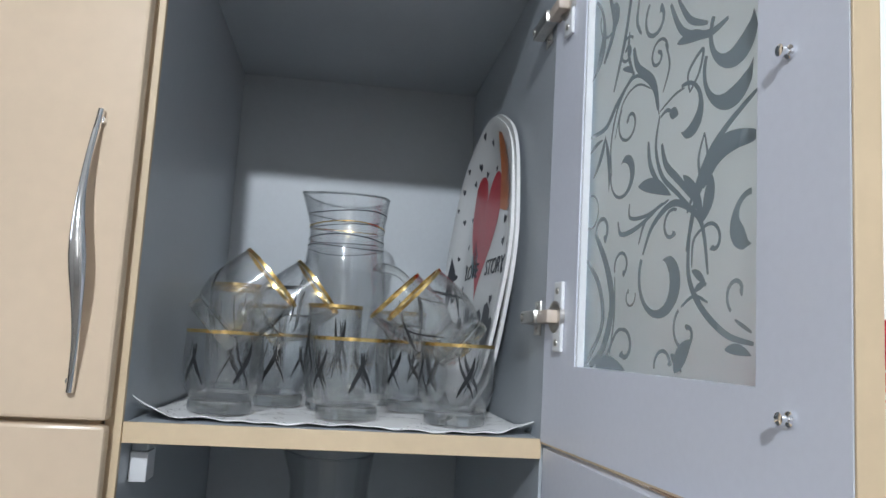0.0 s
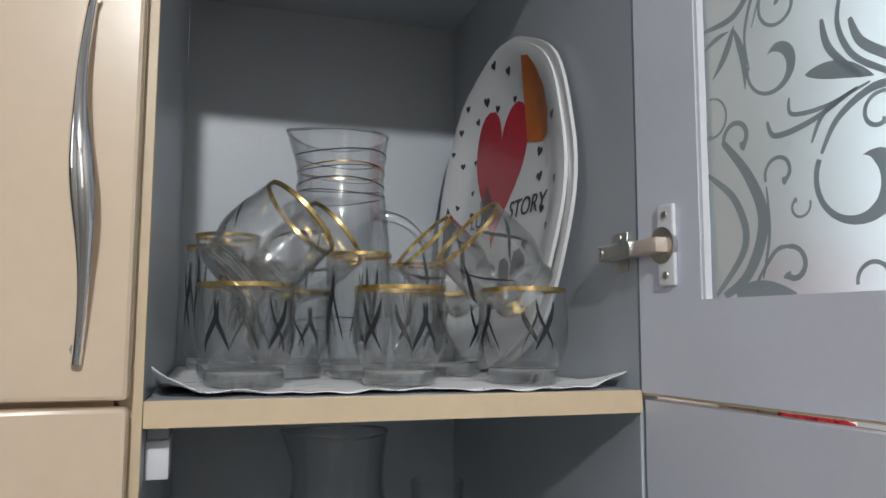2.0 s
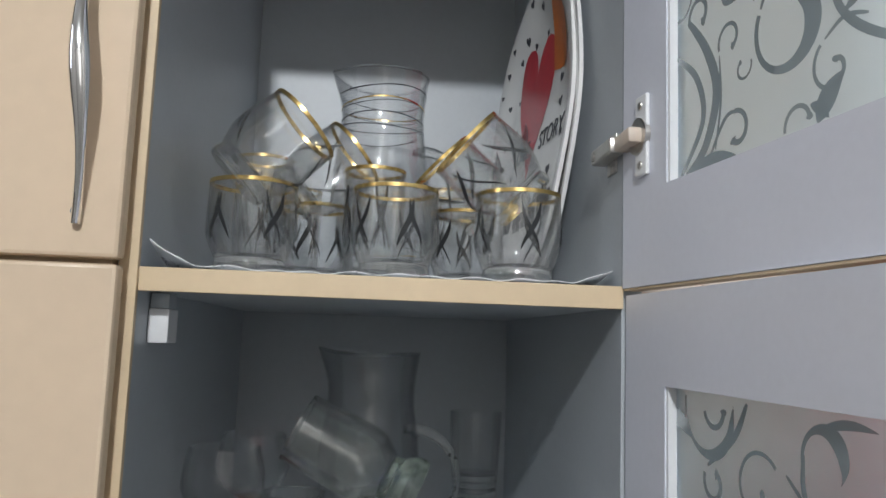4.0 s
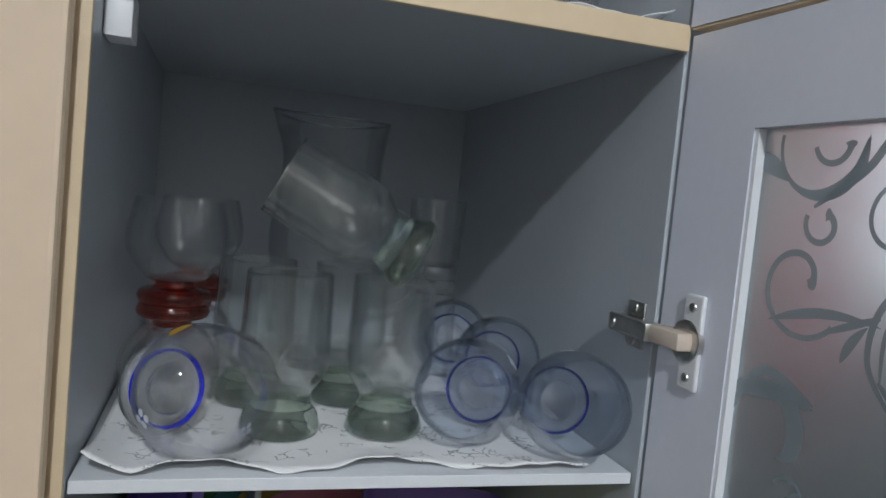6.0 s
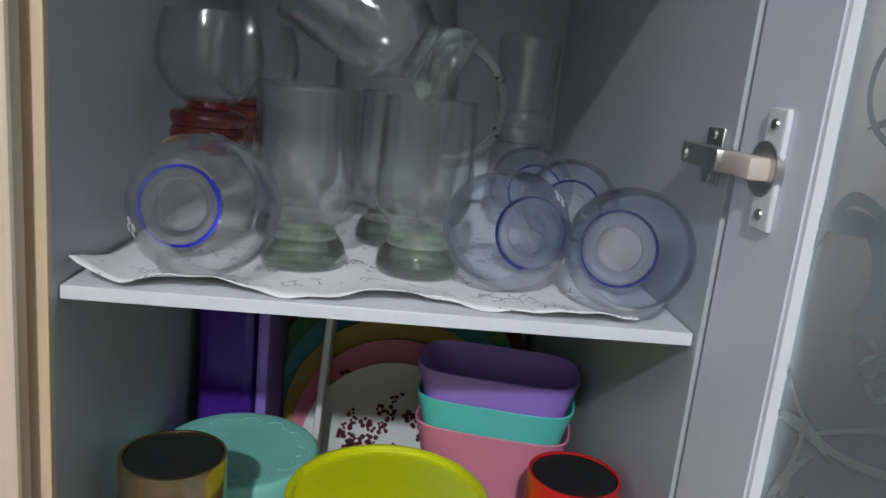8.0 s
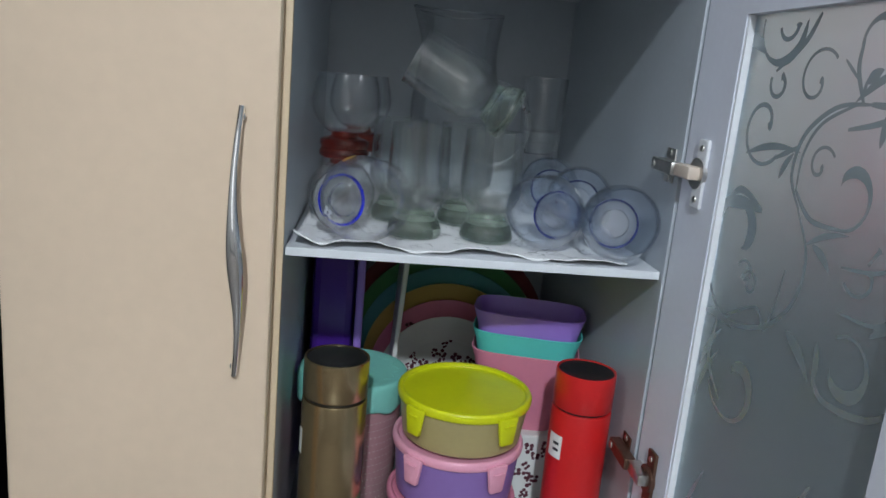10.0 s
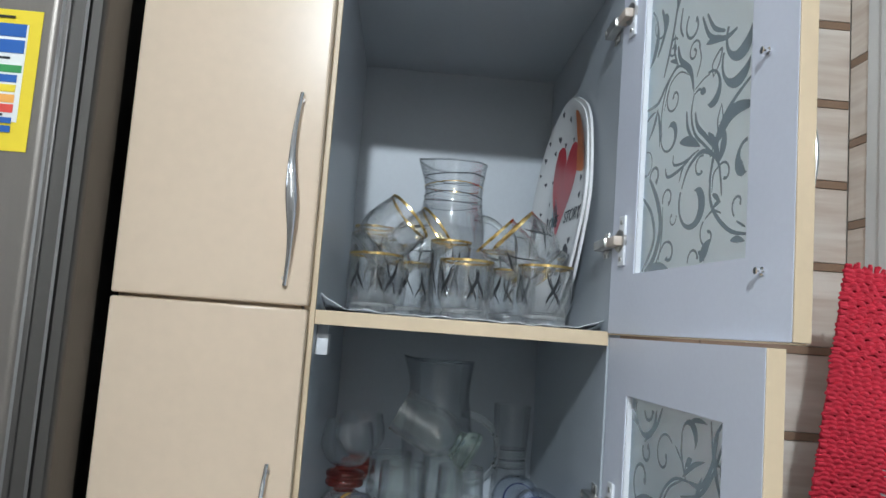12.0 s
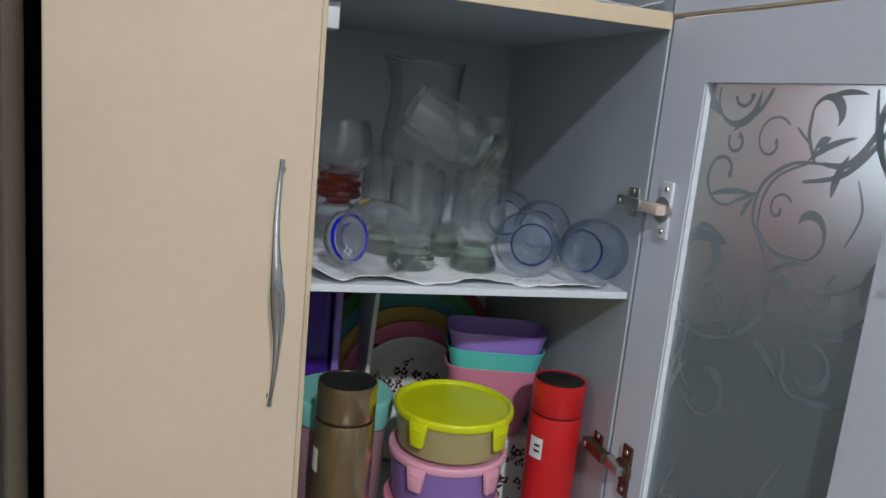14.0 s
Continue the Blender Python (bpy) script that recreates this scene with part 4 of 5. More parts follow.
tipped(-0.081, 0.866, 1.4390, 47, 8, 10, False)
tipped(-0.036, 0.968, 1.4400, 50, 6, 80)
tipped(0.138, 0.874, 1.4320, -48, 2, 40)
tipped(0.122, 0.975, 1.4340, -46, 2, 120)

tall = tumbler("tall_glass", 0.146, 0.029, 0.0325, 0.033, 9, TALL_LABEL, pairs=5)
tall.matrix_basis = pose(-0.108, 1.030, ZT, 0, 0, 0)
copy_thing(tall, pose(-0.122, 1.150, ZT, 0, 0, 70))
short_tall = tumbler("tall_glass", 0.124, 0.029, 0.0325, 0.033, 12, TALL_LABEL, pairs=5)
short_tall.matrix_basis = pose(0.020, 0.962, ZT, 0, 0, 0)
copy_thing(short_tall, pose(0.110, 1.060, ZT, 0, 0, 100))
copy_thing(short_tall, pose(-0.078, 1.100, ZT, 0, 0, 40))


# ---- jugs ----
def jug(name, label, h, scale, m, rings, handle_turn):
    j = thing(name, label, "jug", m)
    outer = smooth_profile([(0.034 * scale, 0.004), (0.037 * scale, 0.02), (0.046 * scale, h * 0.28), (0.0520 * scale, h * 0.48), (0.0495 * scale, h * 0.64),
                            (0.0455 * scale, h * 0.76), (0.0455 * scale, h * 0.86), (0.0495 * scale, h)], 7)
    bm = lathe(wall_body(outer, 0.0022, 0.012), 56)
    for v in bm.verts:
        k = max(0, (v.co.z - h * 0.86) / (h * 0.14))
        d = max(0, math.cos(math.atan2(v.co.y, v.co.x) - math.pi)) ** 14
        v.co.x -= 0.009 * k * d
        v.co.z += 0.004 * k * d
        v.co.z += 0.0015 * k * math.cos(2 * math.atan2(v.co.y, v.co.x))
    part("body", bm, GLASS, j, "clear glass body with a pouring lip")
    rim = bmesh.new()
    r_top = 0.0495 * scale - 0.0008
    loop = []
    for i in range(57):
        a = 2 * math.pi * i / 56
        d = max(0, math.cos(a - math.pi)) ** 14
        loop.append((r_top * math.cos(a) - 0.009 * d, r_top * math.sin(a), h + 0.0006 + 0.004 * d + 0.0015 * math.cos(2 * a)))
    part("rim", tube(loop, 0.0016, 6, rim), BASE_GLASS, j, "rounded glass rim")
    part("base", lathe(smooth_profile([(0, 0.001), (0.030 * scale, 0), (0.0345 * scale, 0.003), (0.0335 * scale, 0.009)], 4) + [(0.031 * scale, 0.0115), (0, 0.0115)]), BASE_GLASS, j, "thick glass base")
    for z, mat, w in rings:
        r = radius_at(outer, z)
        n = 72
        b = bmesh.new()
        strip([(2 * math.pi * i / n * r, z + 0.0026 * math.sin(2 * math.pi * i / n * 2 + z * 300)) for i in range(n + 1)], lambda s: w, b,
              lambda u, v, r=r: ((radius_at(outer, v) + 0.0006) * math.cos(u / r), (radius_at(outer, v) + 0.0006) * math.sin(u / r), v))
        part("painted_ring", b, mat, j, "thin painted ring")
    a = radians(handle_turn)
    pts = []
    for i in range(25):
        t = i / 24
        ang = radians(112 - 212 * t)
        out = 0.046 * scale + 0.046 * scale * max(-0.12, math.cos(ang))
        z = h * 0.44 + h * 0.22 * math.sin(ang)
        pts.append((out * math.cos(a), out * math.sin(a), z))
    part("handle", tube(pts, 0.0052 * scale, 10, taper=lambda s: 1.0 + 0.25 * math.cos(2 * math.pi * s)), BASE_GLASS, j, "looped clear glass handle")
    return j


jug("jug", "clear glass jug with thin dark and gold rings", 0.286, 1.20, pose(0.027, 1.130, ZT, 0, 0, 0),
    ((0.262, DARK_GLAZE, 0.0016), (0.245, GOLD, 0.0018), (0.242, DARK_GLAZE, 0.0011), (0.226, DARK_GLAZE, 0.0016), (0.212, DARK_GLAZE, 0.0013), (0.060, DARK_GLAZE, 0.0012), (0.048, GOLD, 0.0012)), -12)
jug("jug", "plain clear glass jug behind the stacked glasses", 0.268, 1.20, pose(0.028, 1.120, Z_LOW + 0.003, 0, 0, 0), (), -8)


# ---- platters ----
def platter(name, label, m, printed):
    """An oval platter standing on its edge; local z points out of its face, local y up."""
    p = thing(name, label, "platter", m, group="platters")
    A, B, n = 0.177, 0.202, 64

    def height(rho):
        if rho < 0.62:
            return 0.0
        t = (rho - 0.62) / 0.38
        return 0.015 * t * t * (3 - 2 * t)

    def edge(a):
        return 1 + 0.012 * math.cos(8 * a)

    bm = bmesh.new()
    shares = [0, 0.2, 0.4, 0.55, 0.62, 0.68, 0.74, 0.80, 0.86, 0.92, 0.97, 1.0]
    for off in (0.0, -0.0042):
        rings = []
        for s in shares:
            if s == 0:
                rings.append([bm.verts.new((0, 0, off))])
            else:
                rings.append([bm.verts.new((A * s * edge(2 * math.pi * i / n) * math.cos(2 * math.pi * i / n), B * s * edge(2 * math.pi * i / n) * math.sin(2 * math.pi * i / n), height(s) + off)) for i in range(n)])
        for a, b in zip(rings, rings[1:]):
            for i in range(n):
                k = (i + 1) % n
                bm.faces.new((a[0], b[i], b[k]) if len(a) == 1 else (a[i], b[i], b[k], a[k]))
        if off == 0:
            rim = rings[-1]
        else:
            for i in range(n):
                k = (i + 1) % n
                bm.faces.new((rim[i], rings[-1][i], rings[-1][k], rim[k]))
    part("dish", bm, MELAMINE, p, "glossy white dish")
    if not printed:
        return p

    def lift(u, v):
        rho = math.hypot(u / A, v / B) / edge(math.atan2(v / B, u / A))
        return (-u, v, height(rho) + 0.0006)

    def print_part(nm, outlines, mat, label=""):
        b = bmesh.new()
        for o in outlines:
            blob(o, b, lift)
        part(nm, b, mat, p, label)

    # u runs towards the back of the cabinet
    print_part("heart_print", [heart(0.014, 0.052, 0.080, 0.08, 40, 1.36)], RED_PRINT, "large red heart")
    print_part("orange_patch", [[(-0.056, 0.172), (-0.048, 0.12), (-0.062, 0.066), (-0.085, 0.060), (-0.100, 0.058), (-0.116, 0.062), (-0.122, 0.085), (-0.112, 0.118), (-0.094, 0.146), (-0.075, 0.166)]], ORANGE_PRINT, "orange brushed patch")
    print_part("grey_patch", [[(0.060, -0.008), (0.066, 0.012), (0.052, 0.022), (0.050, 0.034), (0.040, 0.024), (0.032, 0.014), (0.026, -0.004), (0.012, -0.012), (0.030, -0.020), (0.056, -0.020)]], BLUE_PRINT, "grey-blue patch")
    print_part("dark_leaf", [[(0.148, -0.075), (0.160, -0.040), (0.163, -0.010), (0.156, 0.018), (0.142, -0.004), (0.138, -0.040)]], DARK_GLAZE, "dark leaf")
    rng = random.Random(8)
    small = []
    for i in range(200):
        u, v = rng.uniform(-A, A), rng.uniform(-0.06, B)
        rho = math.hypot(u / A, v / B)
        if rho > 0.93 or (abs(u - 0.01) < 0.075 and -0.075 < v < 0.125) or (u < -0.03 and v > 0.05 and u > -0.13):
            continue
        if any(math.hypot(u - a, v - b) < 0.028 for a, b in small):
            continue
        small.append((u, v))
    for u, v in small[:60]:
        print_part("small_heart", [heart(u, v, rng.uniform(0.005, 0.0085), rng.uniform(-0.4, 0.4), 14)], DARK_GLAZE)
    for u, v, s in ((0.050, -0.084, 0.020), (0.018, -0.088, 0.016), (-0.018, -0.086, 0.018), (-0.056, -0.082, 0.022), (-0.084, -0.094, 0.014), (0.090, -0.092, 0.014)):
        print_part("dark_figure", [[(u - s, v - 1.6 * s), (u + s * 0.5, v - 1.6 * s), (u + s * 0.9, v - 0.4 * s), (u + s * 0.6, v + 0.8 * s), (u - s * 0.1, v + s), (u - s * 0.8, v + 0.5 * s), (u - s * 0.95, v - 0.5 * s)]], DARK_GLAZE)
    for word, u, v, size in (("LOVE", 0.094, -0.022, 0.031), ("STORY", -0.022, -0.022, 0.030)):
        cu = bpy.data.curves.new("lettering", "FONT")
        cu.body, cu.size, cu.shear, cu.extrude = word, size, 0.25, 0.0003
        tmp = new("lettering", cu)
        bpy.context.view_layer.update()
        me = bpy.data.meshes.new_from_object(tmp.evaluated_get(bpy.context.evaluated_depsgraph_get()))
        bpy.data.objects.remove(tmp)
        me.materials.append(DARK_GLAZE)
        me.name = "lettering"
        ob = new("lettering", me)
        ob.parent = p
        ob.matrix_basis = Matrix.Translation((-u, v, 0.0010))
        tagged(ob, "handwritten dark lettering")
    return p


def platter_pose(x, y, z, lean, yaw):
    """Face to -x, local x to -y, local y up, leaning back by lean degrees."""
    m = Matrix(((0, 0, -1, 0), (-1, 0, 0, 0), (0, 1, 0, 0), (0, 0, 0, 1)))
    return Matrix.Translation((x, y, z)) @ Matrix.Rotation(radians(yaw), 4, "Z") @ Matrix.Rotation(radians(lean), 4, "Y") @ m


platter("platter", "white oval platter printed with a red heart", platter_pose(0.2175, 1.066, ZT + 0.2030, 4.5, 4.0), True)
platter("platter", "plain white oval platter leaning behind a printed one", platter_pose(0.2245, 1.050, ZT + 0.2030, 3.4, 2.8), False)


# ---- lower shelf glassware ----
ZL = Z_LOW + 0.003


def globe_glass(name, label, foot_mat, ring_mat, wall, k=1.0, tall=1.0):
    g = thing(name, label, "glass", group="globe glasses")
    R = 0.0425 * k
    outer = smooth_profile([(0.017 * k, 0.0185), (0.029 * k, 0.026), (0.0405 * k, 0.044), (R, 0.058), (0.0405 * k, 0.074), (0.0365 * k, 0.091)], 7)
    part("body", lathe(wall_body(outer, 0.0016, 0.0215)), wall, g, "round thin glass bowl")
    part("foot", lathe(smooth_profile([(0, 0.002), (0.025 * k, 0), (0.0295 * k, 0.0035), (0.0305 * k, 0.008), (0.0280 * k, 0.0120), (0.0180 * k, 0.0150), (0.0165 * k, 0.0175)], 4) + [(0.0155 * k, 0.0205), (0, 0.0205)]), foot_mat, g, "thick coloured glass foot")
    if ring_mat:
        part("ring", ring(0.0266 * k - 0.0024 * (k > 1), 0.0286 * k - 0.0024 * (k > 1), 0.0124, 0.0124 + (0.0042 if ring_mat is BLUE_RING else 0.0024)), ring_mat, g, "coloured ring round the foot")
        rng = random.Random(3)
        for i in range(3):
            b = bmesh.new()
            a0 = 2.1 * i + 0.7
            for k in range(4):
                du, dv = 0.0042 * math.cos(k * 1.57), 0.0042 * math.sin(k * 1.57)
                blob([(a0 * R + du + 0.0028 * math.cos(q), 0.060 + dv + 0.0024 * math.sin(q)) for q in np.linspace(0, 5.6, 9)], b,
                     lambda u, v: ((radius_at(outer, v) + 0.0005) * math.cos(u / R), (radius_at(outer, v) + 0.0005) * math.sin(u / R), v))
            part("etched_flower", b, ETCH, g, "small etched white flower")
    for c in g.children:
        c.data.transform(Matrix.Diagonal((1, 1, tall, 1)))
    return g


red = globe_glass("globe_glass", "round clear glass with red foot, stacked upright", BASE_RED, None, GLASS_THIN, 0.97, 0.96)
red.matrix_basis = pose(-0.1185, 0.955, ZL + 0.0862)
tagged(copy_thing(red, pose(-0.1185, 0.955, ZL + 0.0870, 180, 0, 0)), "round clear glass with red foot, upside down on the liner")
copy_thing(red, pose(-0.104, 1.062, ZL + 0.0862))
tagged(copy_thing(red, pose(-0.104, 1.062, ZL + 0.0870, 180, 0, 0)), "round clear glass with red foot, upside down on the liner")


def lying(ob, x, y, foot_x, foot_y, lift=0.0, spin=0.0, k=1.0):
    """Lays a globe glass on its belly and foot, with the foot towards (foot_x, foot_y)."""
    d = Vector((-foot_x, -foot_y, 0.20)).normalized()
    q = d.to_track_quat("Z", "Y").to_matrix().to_4x4()
    return Matrix.Translation((x, y, ZL + 0.0425 * k + lift)) @ q @ Matrix.Rotation(spin, 4, "Z") @ Matrix.Translation((0, 0, -0.058))


blue = globe_glass("globe_glass", "round bluish glass with blue ring lying on its side", BASE_BLUE, NAVY_RING, GLASS_BLUE)
blue.matrix_basis = lying(blue, 0.1165, 0.857, 0.52, 0.86)
copy_thing(blue, lying(blue, 0.1922, 0.821, 0.16, 0.98, 0, 1.0))
copy_thing(blue, lying(blue, 0.170, 1.082, 0.30, 0.95, 0.0, 2.0))
copy_thing(blue, lying(blue, 0.1870, 0.978, 0.25, 0.95, 0.0, 0.4))
bright = globe_glass("globe_glass", "round clear glass with bright blue ring lying on its side", BASE_GLASS, BLUE_RING, GLASS_THIN, 1.10)
bright.matrix_basis = lying(bright, -0.090, 0.826, -0.56, 0.83, 0, 0.6, 1.10)
st = bmesh.new()
blob([(0.0425 * 1.35 + 0.008 * math.cos(q), 0.062 + 0.006 * math.sin(q)) for q in np.linspace(0, 5.8, 12)], st,
     lambda u, v: (0.0473 * math.cos(u / 0.0425), 0.0473 * math.sin(u / 0.0425), v))
part("sticker", st, STICKER, bright, "small amber sticker")


def footed_glass(name, label):
    g = thing(name, label, "glass", group="footed glasses")
    h = 0.126
    outer = smooth_profile([(0.0215, 0.031), (0.0250, 0.036), (0.0330, 0.048), (0.0356, 0.062), (0.0348, 0.085), (0.0332, h)], 7)
    part("body", lathe(wall_body(outer, 0.0019, 0.0345)), GLASS_GREEN, g, "clear greenish glass wall")
    part("foot", lathe(smooth_profile([(0, 0.0015), (0.026, 0), (0.0308, 0.003), (0.0312, 0.008), (0.0285, 0.0165), (0.0235, 0.0235), (0.0215, 0.0300)], 5) + [(0.0205, 0.0325), (0.012, 0.0342), (0, 0.0346)]), BASE_GREEN, g, "heavy greenish glass foot")
    part("rim", ring(0.0312, 0.0334, h - 0.0006, h + 0.0012), BASE_GLASS, g, "rounded glass rim")
    return g


foot_a = footed_glass("footed_glass", "clear beer glass with a heavy greenish foot")
foot_a.matrix_basis = pose(-0.030, 0.882, ZL)
for x, y in ((0.0545, 0.884), (-0.050, 0.972), (0.034, 0.975)):
    copy_thing(foot_a, pose(x, y, ZL))
axis = Vector((-0.115, 0.009, 0.0585)).normalized()
tagged(copy_thing(foot_a, Matrix.Translation((0.0150, 0.889, 1.1525)) @ axis.to_track_quat("Z", "Y").to_matrix().to_4x4() @ Matrix.Translation((0, 0, -0.063))), "greenish beer glass lying across the rims below")


def plain_tumbler(name, label, h, r):
    g = thing(name, label, "glass", group="plain tumblers")
    outer = smooth_profile([(r * 0.86, 0.009), (r * 0.90, 0.02), (r * 0.94, h * 0.5), (r, h)], 5)
    part("body", lathe(wall_body(outer, 0.0018, 0.0165)), GLASS, g, "clear glass wall")
    part("base", lathe([(0, 0.001), (r * 0.80, 0), (r * 0.86, 0.003), (r * 0.865, 0.0085), (r * 0.82, 0.0155), (0, 0.0155)]), BASE_GLASS, g, "thick glass base")
    return g


pt = plain_tumbler("plain_tumbler", "plain clear tumbler stacked on another", 0.096, 0.035)
pt.matrix_basis = pose(0.170, 1.180, ZL + 0.0975)
tagged(copy_thing(pt, pose(0.170, 1.180, ZL + 0.097, 180, 0, 0)), "plain clear tumbler standing upside down")


# ---- bottom compartment ----
ZB = Z_BOT


def flask(name, label, m, mat, r, h):
    f = thing(name, label, "flask", m, group="flasks")
    part("body", lathe([(0, 0.001), (r * 0.94, 0), (r * 0.985, 0.0012), (r, 0.004), (r, h * 0.40), (r, h - 0.0495), (r * 0.985, h - 0.0482), (r * 0.95, h - 0.0478), (0, h - 0.0478)]), mat, f)
    part("seam", ring(r * 0.80, r * 0.90, h - 0.0478, h - 0.0446), BLACK, f, "dark seam under the cap")
    cap = part("cap", lathe([(0, h - 0.0446), (r * 0.97, h - 0.0446), (r, h - 0.0430), (r, h - 0.003), (r * 0.985, h), (r * 0.93, h), (r * 0.92, h - 0.0035), (0, h - 0.0035)]), mat, f)
    part("cap_top", lathe([(0, h - 0.0033), (r * 0.915, h - 0.0033), (r * 0.90, h - 0.001), (r * 0.55, h - 0.0016), (r * 0.45, h - 0.003), (0, h - 0.003)]), BLACK, cap, "black cap top")
    return f


gold_flask = flask("flask", "brushed bronze steel flask with black cap top", pose(-0.107, 0.834, ZB), GOLD_STEEL, 0.037, 0.289)
red_flask = flask("flask", "red metal flask with black cap top", pose(0.190, 0.858, ZB), RED_METAL, 0.036, 0.279)


def wrap_label(parent, r, a0, a1, z0, z1, mat, label):
    b = bmesh.new()
    n = 10
    rows = [[b.verts.new(((r + 0.0006) * math.cos(a0 + (a1 - a0) * i / n), (r + 0.0006) * math.sin(a0 + (a1 - a0) * i / n), z)) for i in range(n + 1)] for z in (z0, z1)]
    for i in range(n):
        b.faces.new((rows[0][i], rows[0][i + 1], rows[1][i + 1], rows[1][i]))
    return part("paper_label", b, mat, parent, label)


lab_a = wrap_label(red_flask, 0.036, radians(190), radians(224), 0.172, 0.202, LABEL_WHITE, "small white paper label")
b = bmesh.new()
for z in (0.183, 0.191):
    strip([(a, z) for a in np.linspace(radians(204), radians(218), 8)], lambda s: 0.0035, b, lambda u, v: (0.0371 * math.cos(u), 0.0371 * math.sin(u), v))
part("printed_bar", b, INK, lab_a)
wrap_label(gold_flask, 0.037, radians(178), radians(206), 0.175, 0.206, LABEL_WHITE, "small white paper label")


def lunch_tub(name, label, m, r, h, lid_mat, tub_mat, clip_angles):
    t = thing(name, label, "food container", m, group="round food containers")
    part("tub", lathe([(0, 0.001), (r * 0.84, 0), (r * 0.90, 0.004), (r * 0.97, h - 0.016), (r * 0.97, h - 0.011), (r * 0.93, h - 0.011), (0, h - 0.012)], 56), tub_mat, t)
    lid = part("lid", lathe(smooth_profile([(r * 0.975, h - 0.0108), (r * 1.01, h - 0.010), (r * 1.02, h - 0.004), (r * 1.0, h), (r * 0.955, h + 0.0006), (r * 0.925, h - 0.0016), (r * 0.90, h - 0.0044), (r * 0.6, h - 0.0040), (0, h - 0.0036)], 4), 56), lid_mat, t)
    for a in clip_angles:
        clip = box(-0.014, 0.014, r * 1.012, r * 1.012 + 0.006, h - 0.038, h - 0.004, 0.0026)
        for v in clip.verts:
            k = max(0, (h - 0.020 - v.co.z) / 0.018)
            v.co.x *= 1 - 0.45 * k * k
        box(-0.0075, 0.0075, r * 1.012 + 0.0058, r * 1.012 + 0.0078, h - 0.015, h - 0.012, 0.0005, bm=clip)
        bmesh.ops.rotate(clip, cent=(0, 0, 0), matrix=Matrix.Rotation(a - math.pi / 2, 3, "Z"), verts=clip.verts)
        part("clip", clip, lid_mat, lid, "folding lid clip")
    return t


lunch_tub("food_container", "tan food container with lime green clip lid", pose(0.049, 0.884, ZB + 0.1775), 0.081, 0.060, LIME, SMOKE, (radians(222), radians(300), radians(60), radians(130)))
lunch_tub("food_container", "violet food container with pink clip lid", pose(0.046, 0.884, ZB + 0.1025), 0.0800, 0.0745, PINK, VIOLET_TUB, (radians(226), radians(298), radians(60), radians(130)))
lunch_tub("food_container", "dusty rose container with pink lid at the bottom", pose(0.044, 0.884, ZB), 0.0800, 0.1020, ROSE, MINT, (radians(226), radians(298)))


def dotted_canister():
    c = thing("canister", "dusty rose dotted canister with mint lid", "canister", pose(-0.089, 0.984, ZB))
    r, h = 0.073, 0.216
    part("body", lathe([(0, 0.001), (r * 0.80, 0), (r * 0.86, 0.006), (r * 0.92, h - 0.03), (0, h - 0.03)], 56), DUSTY, c)
    lid = lathe(smooth_profile([(r * 0.93, h - 0.036), (r * 1.0, h - 0.034), (r * 1.02, h - 0.012), (r * 0.99, h - 0.002), (r * 0.9, h), (r * 0.5, h - 0.002), (0, h - 0.001)], 5), 56)
    for v in lid.verts:
        a = math.atan2(v.co.y, v.co.x)
        if v.co.z < h - 0.03:
            v.co.z -= 0.006 * max(0, math.sin(6 * a))
    cover = part("lid", lid, MINT, c, "mint plastic lid")
    for i in range(12):
        a0 = 2 * math.pi * i / 12
        arc = [(r * 0.70 * math.cos(a0) + 0.010 * math.cos(a0 + q), r * 0.70 * math.sin(a0) + 0.010 * math.sin(a0 + q), h - 0.0008) for q in np.linspace(-1.3, 1.3, 9)]
        part("embossed_arc", tube(arc, 0.0016, 6, flat=0.6), MINT, cover)
    b = bmesh.new()
    rows = 16
    for i in range(rows):
        z = 0.012 + i * (h - 0.056) / rows
        rr = r * (0.86 + 0.06 * z / h) + 0.0007
        for k in range(64):
            a = 2 * math.pi * (k + 0.5 * (i % 2)) / 64
            q = [b.verts.new((rr * math.cos(a + da), rr * math.sin(a + da), z + dz)) for da, dz in ((0.011, 0), (0, 0.001), (-0.011, 0), (0, -0.001))]
            b.faces.new(q)
    tagged(part("dots", b, LABEL_WHITE, c, "rows of small white dots"), kind="stuff")


dotted_canister()


def square_bowl(name, label, m, mat, w, h):
    """A deep bowl with rounded square mouth."""
    bm = bmesh.new()
    n = 48

    def outline(a, s):
        c, d = math.cos(a), math.sin(a)
        k = (abs(c) ** 4.5 + abs(d) ** 4.5) ** (-1 / 4.5)
        return s * k * c, 0.62 * s * k * d

    prof = [(0.62, 0), (0.66, 0.003), (0.80, h * 0.4), (0.93, h * 0.85), (1.0, h), (0.975, h + 0.0008), (0.905, h * 0.84), (0.775, h * 0.41), (0.60, 0.006), (0.0, 0.006)]
    rings = []
    for s, z in prof:
        rings.append([bm.verts.new((*outline(2 * math.pi * i / n, s * w / 2), z)) for i in range(n)] if s else [bm.verts.new((0, 0, z))])
    for a, b2 in zip(rings, rings[1:]):
        for i in range(n):
            k = (i + 1) % n
            bm.faces.new((a[i], a[k], b2[0]) if len(b2) == 1 else (a[i], a[k], b2[k], b2[i]))
    bm.faces.new(rings[0][::-1])
    return single(name, bm, mat, label, "bowl", m, group="nested bowls")


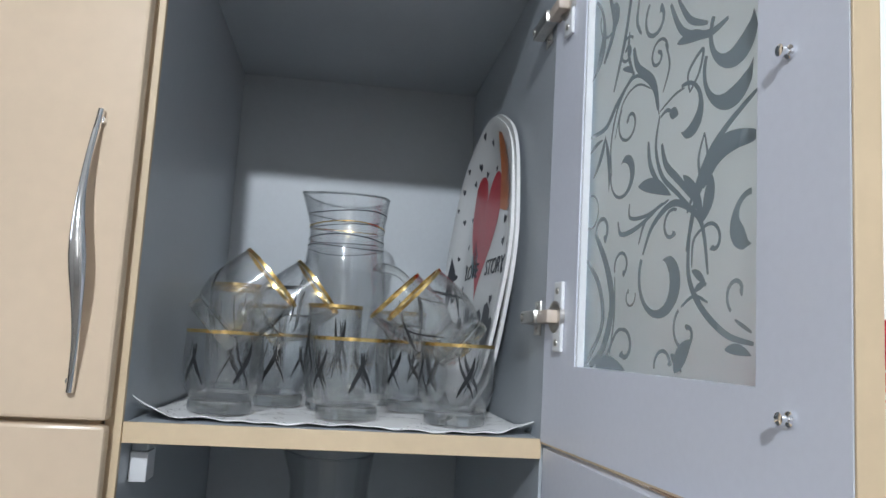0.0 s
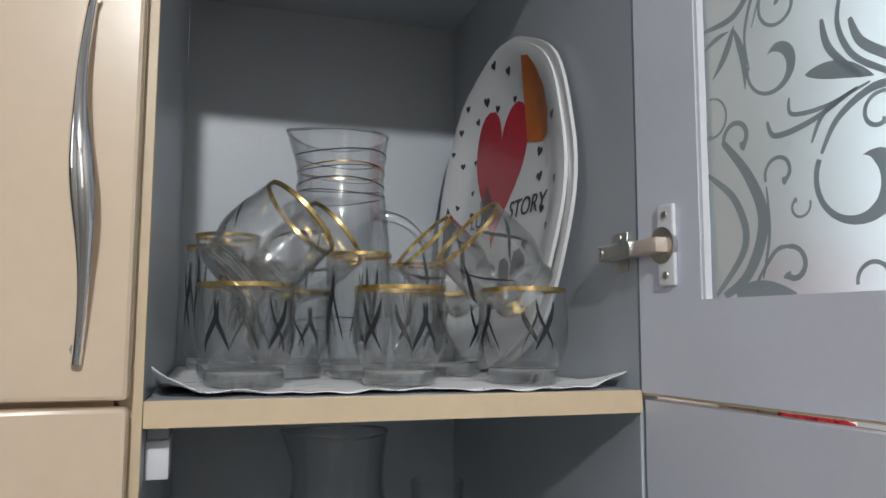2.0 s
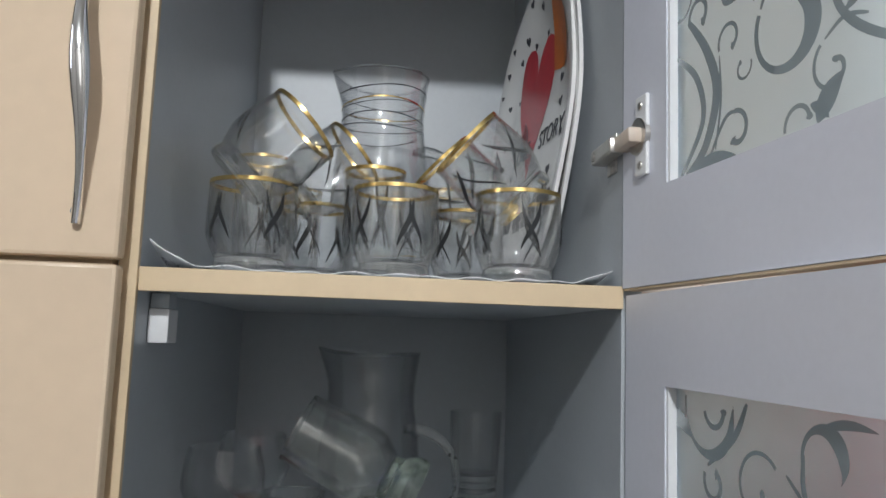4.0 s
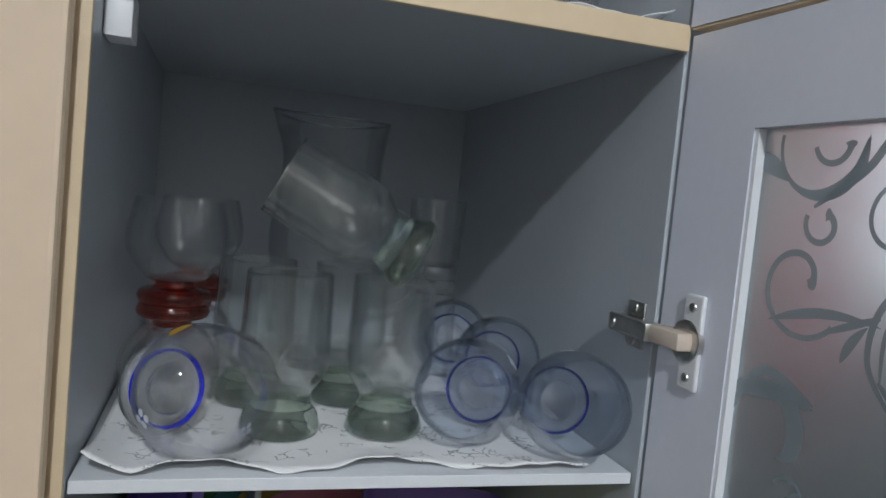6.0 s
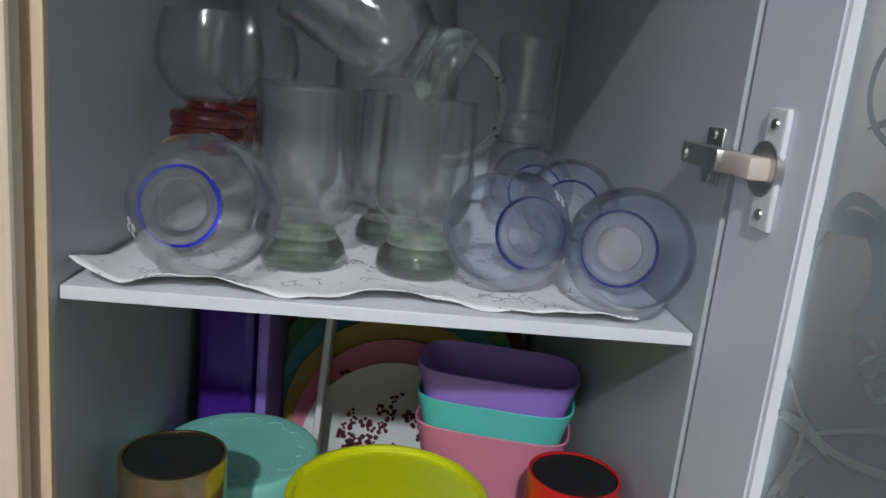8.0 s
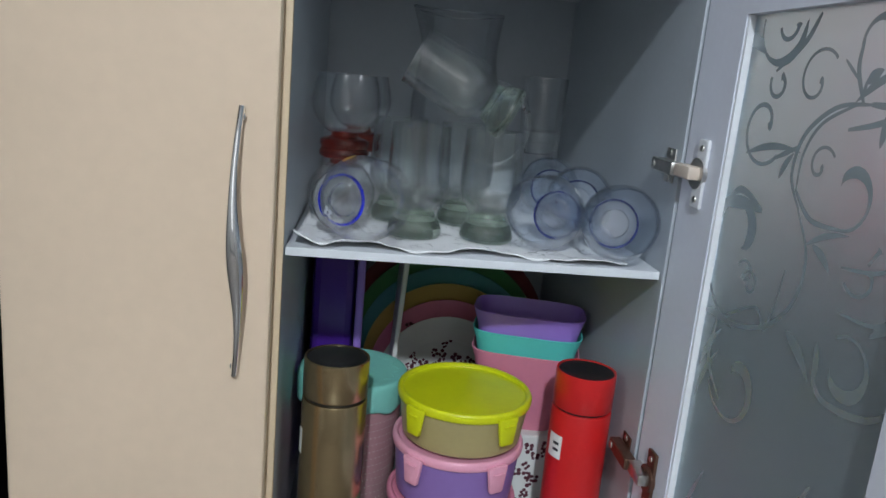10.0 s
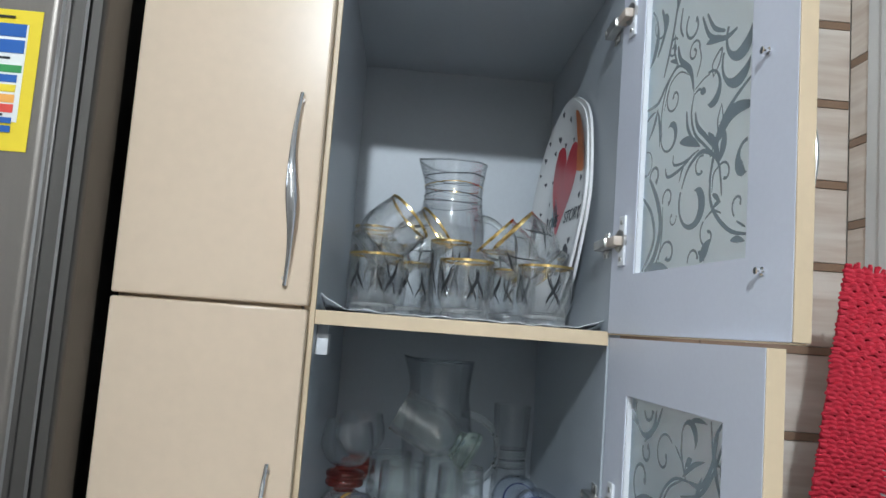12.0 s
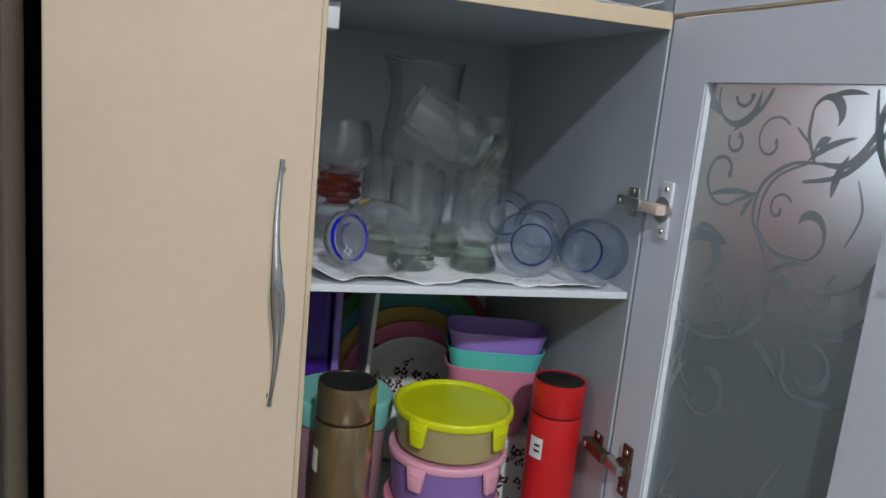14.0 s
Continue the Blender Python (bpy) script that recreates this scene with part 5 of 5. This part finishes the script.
BX, BY = 0.150, 1.018
square_bowl("plastic_bowl", "pink plastic bowl at the bottom of a nest", pose(BX, BY, ZB + 0.1340, 0, 0, -13), ROSE, 0.150, 0.112)
square_bowl("plastic_bowl", "aqua plastic bowl nested in a pink one", pose(BX, BY, ZB + 0.1620, 0, 0, -13), AQUA, 0.152, 0.112)
square_bowl("plastic_bowl", "lilac plastic bowl on top of a nest", pose(BX, BY, ZB + 0.1900, 0, 0, -13), LILAC, 0.154, 0.112)
crate = thing("storage_box", "white box printed with maroon flowers", "box", pose(0.140, 1.030, ZB))
part("body", box(-0.070, 0.085, -0.060, 0.060, 0.0005, 0.1335, 0.003), LABEL_WHITE, crate)


def flower_print(parent, u0, u1, v0, v1, count, seed, lift):
    rng = random.Random(seed)
    b = bmesh.new()
    for _ in range(count):
        u, v = rng.uniform(u0, u1), rng.uniform(v0, v1)
        for k in range(5):
            a = k * 1.256 + rng.uniform(0, 1)
            s = rng.uniform(0.0018, 0.0036)
            blob([(u + 1.6 * s * math.cos(a) + s * math.cos(q), v + 1.6 * s * math.sin(a) + s * math.sin(q)) for q in np.linspace(0, 5.2, 6)], b, lift)
    part("flower_print", b, MAROON, parent, "maroon printed flowers")


flower_print(crate, -0.062, 0.078, 0.008, 0.126, 44, 3, lambda u, v: (u, -0.0606, v))


def standing_plate(name, label, x, y, r, mat, tilt, cat="plate"):
    bm = lathe(smooth_profile([(0, 0), (r * 0.60, 0.0), (r * 0.68, 0.003), (r * 0.97, 0.014), (r, 0.0165), (r * 0.985, 0.0185), (r * 0.66, 0.0055), (r * 0.58, 0.003), (0, 0.003)], 4), 56)
    m = Matrix.Translation((x, y, ZB + r * math.cos(radians(tilt)) + 0.001)) @ Matrix.Rotation(radians(90 - tilt), 4, "X")
    return single(name, bm, mat, label, cat, m, group="plates on edge")


for k, (r, mat, word) in enumerate(((0.172, MAROON_PLATE, "maroon"), (0.160, GREEN_PLATE, "green"), (0.148, TEAL_PLATE, "teal"), (0.136, YELLOW_PLATE, "mustard"), (0.124, ROSE, "rose"))):
    standing_plate("plate", word + " plastic plate standing on edge at the back", 0.060, 1.262 - 0.012 * k, r, mat, 4)
fp = standing_plate("plate", "white plate with maroon flowers standing on edge", 0.060, 1.200, 0.112, LABEL_WHITE, 4)
flower_print(fp, -0.075, 0.075, -0.02, 0.10, 60, 7, lambda u, v: (u, v, 0.0042 + 0.010 * max(0, (math.hypot(u, v) - 0.075) / 0.035)))


def purple_tray():
    t = thing("tray", "deep purple plastic tray standing on edge", "tray", pose(-0.127, 1.195, ZB))
    part("dish", box(-0.030, 0.032, -0.105, 0.105, 0.001, 0.360, 0.012), PURPLE, t)
    part("rim", box(0.034, 0.046, -0.112, 0.112, 0.0005, 0.370, 0.004), LILAC, t, "lilac rim")
    w = single("serving_board", box(-0.004, 0.004, -0.09, 0.09, 0.0, 0.365, 0.003), LABEL_WHITE, "thin white board standing on edge", "board", pose(-0.038, 1.205, ZB + 0.001, 0, 3, 0))


purple_tray()


# ---- wall tiles, last ----
def wall_tiles():
    h, bar = 0.230, 0.023
    base_z = 1.779 - 0.0115
    me_t = finish("tile", box(-0.1985, 0.1985, -0.006, 0.006, 0.0012, h - bar - 0.0012, 0.0012), TILE)
    me_b = finish("tile_strip", box(-0.1985, 0.1985, -0.006, 0.006, 0.0008, bar - 0.0008, 0.0012), TILE_BAR)
    for row in range(-4, 5):
        z = base_z + row * h
        if z + h < 0.9 or z > 2.7:
            continue
        for col in range(5):
            x = 0.9510 - 0.4 * col
            for nm, me, dz in (("tile_strip", me_b, 0.0), ("tile", me_t, bar)):
                ob = new(nm, me)
                ob.parent = wall_north
                ob.location = (x, 1.757, z + dz)
    se_t = finish("tile", box(-0.006, 0.006, -0.0425, 0.0425, 0.0012, h - bar - 0.0012, 0.0012), TILE)
    se_b = finish("tile_strip", box(-0.006, 0.006, -0.0425, 0.0425, 0.0008, bar - 0.0008, 0.0012), TILE_BAR)
    for row in range(-4, 5):
        z = base_z + 0.118 + row * h
        if z + h < 0.9 or z > 2.7:
            continue
        for nm, me, dz in (("tile_strip", se_b, 0.0), ("tile", se_t, bar)):
            ob = new(nm, me)
            ob.parent = wall_east
            ob.location = (1.157, 1.706, z + dz)


wall_tiles()
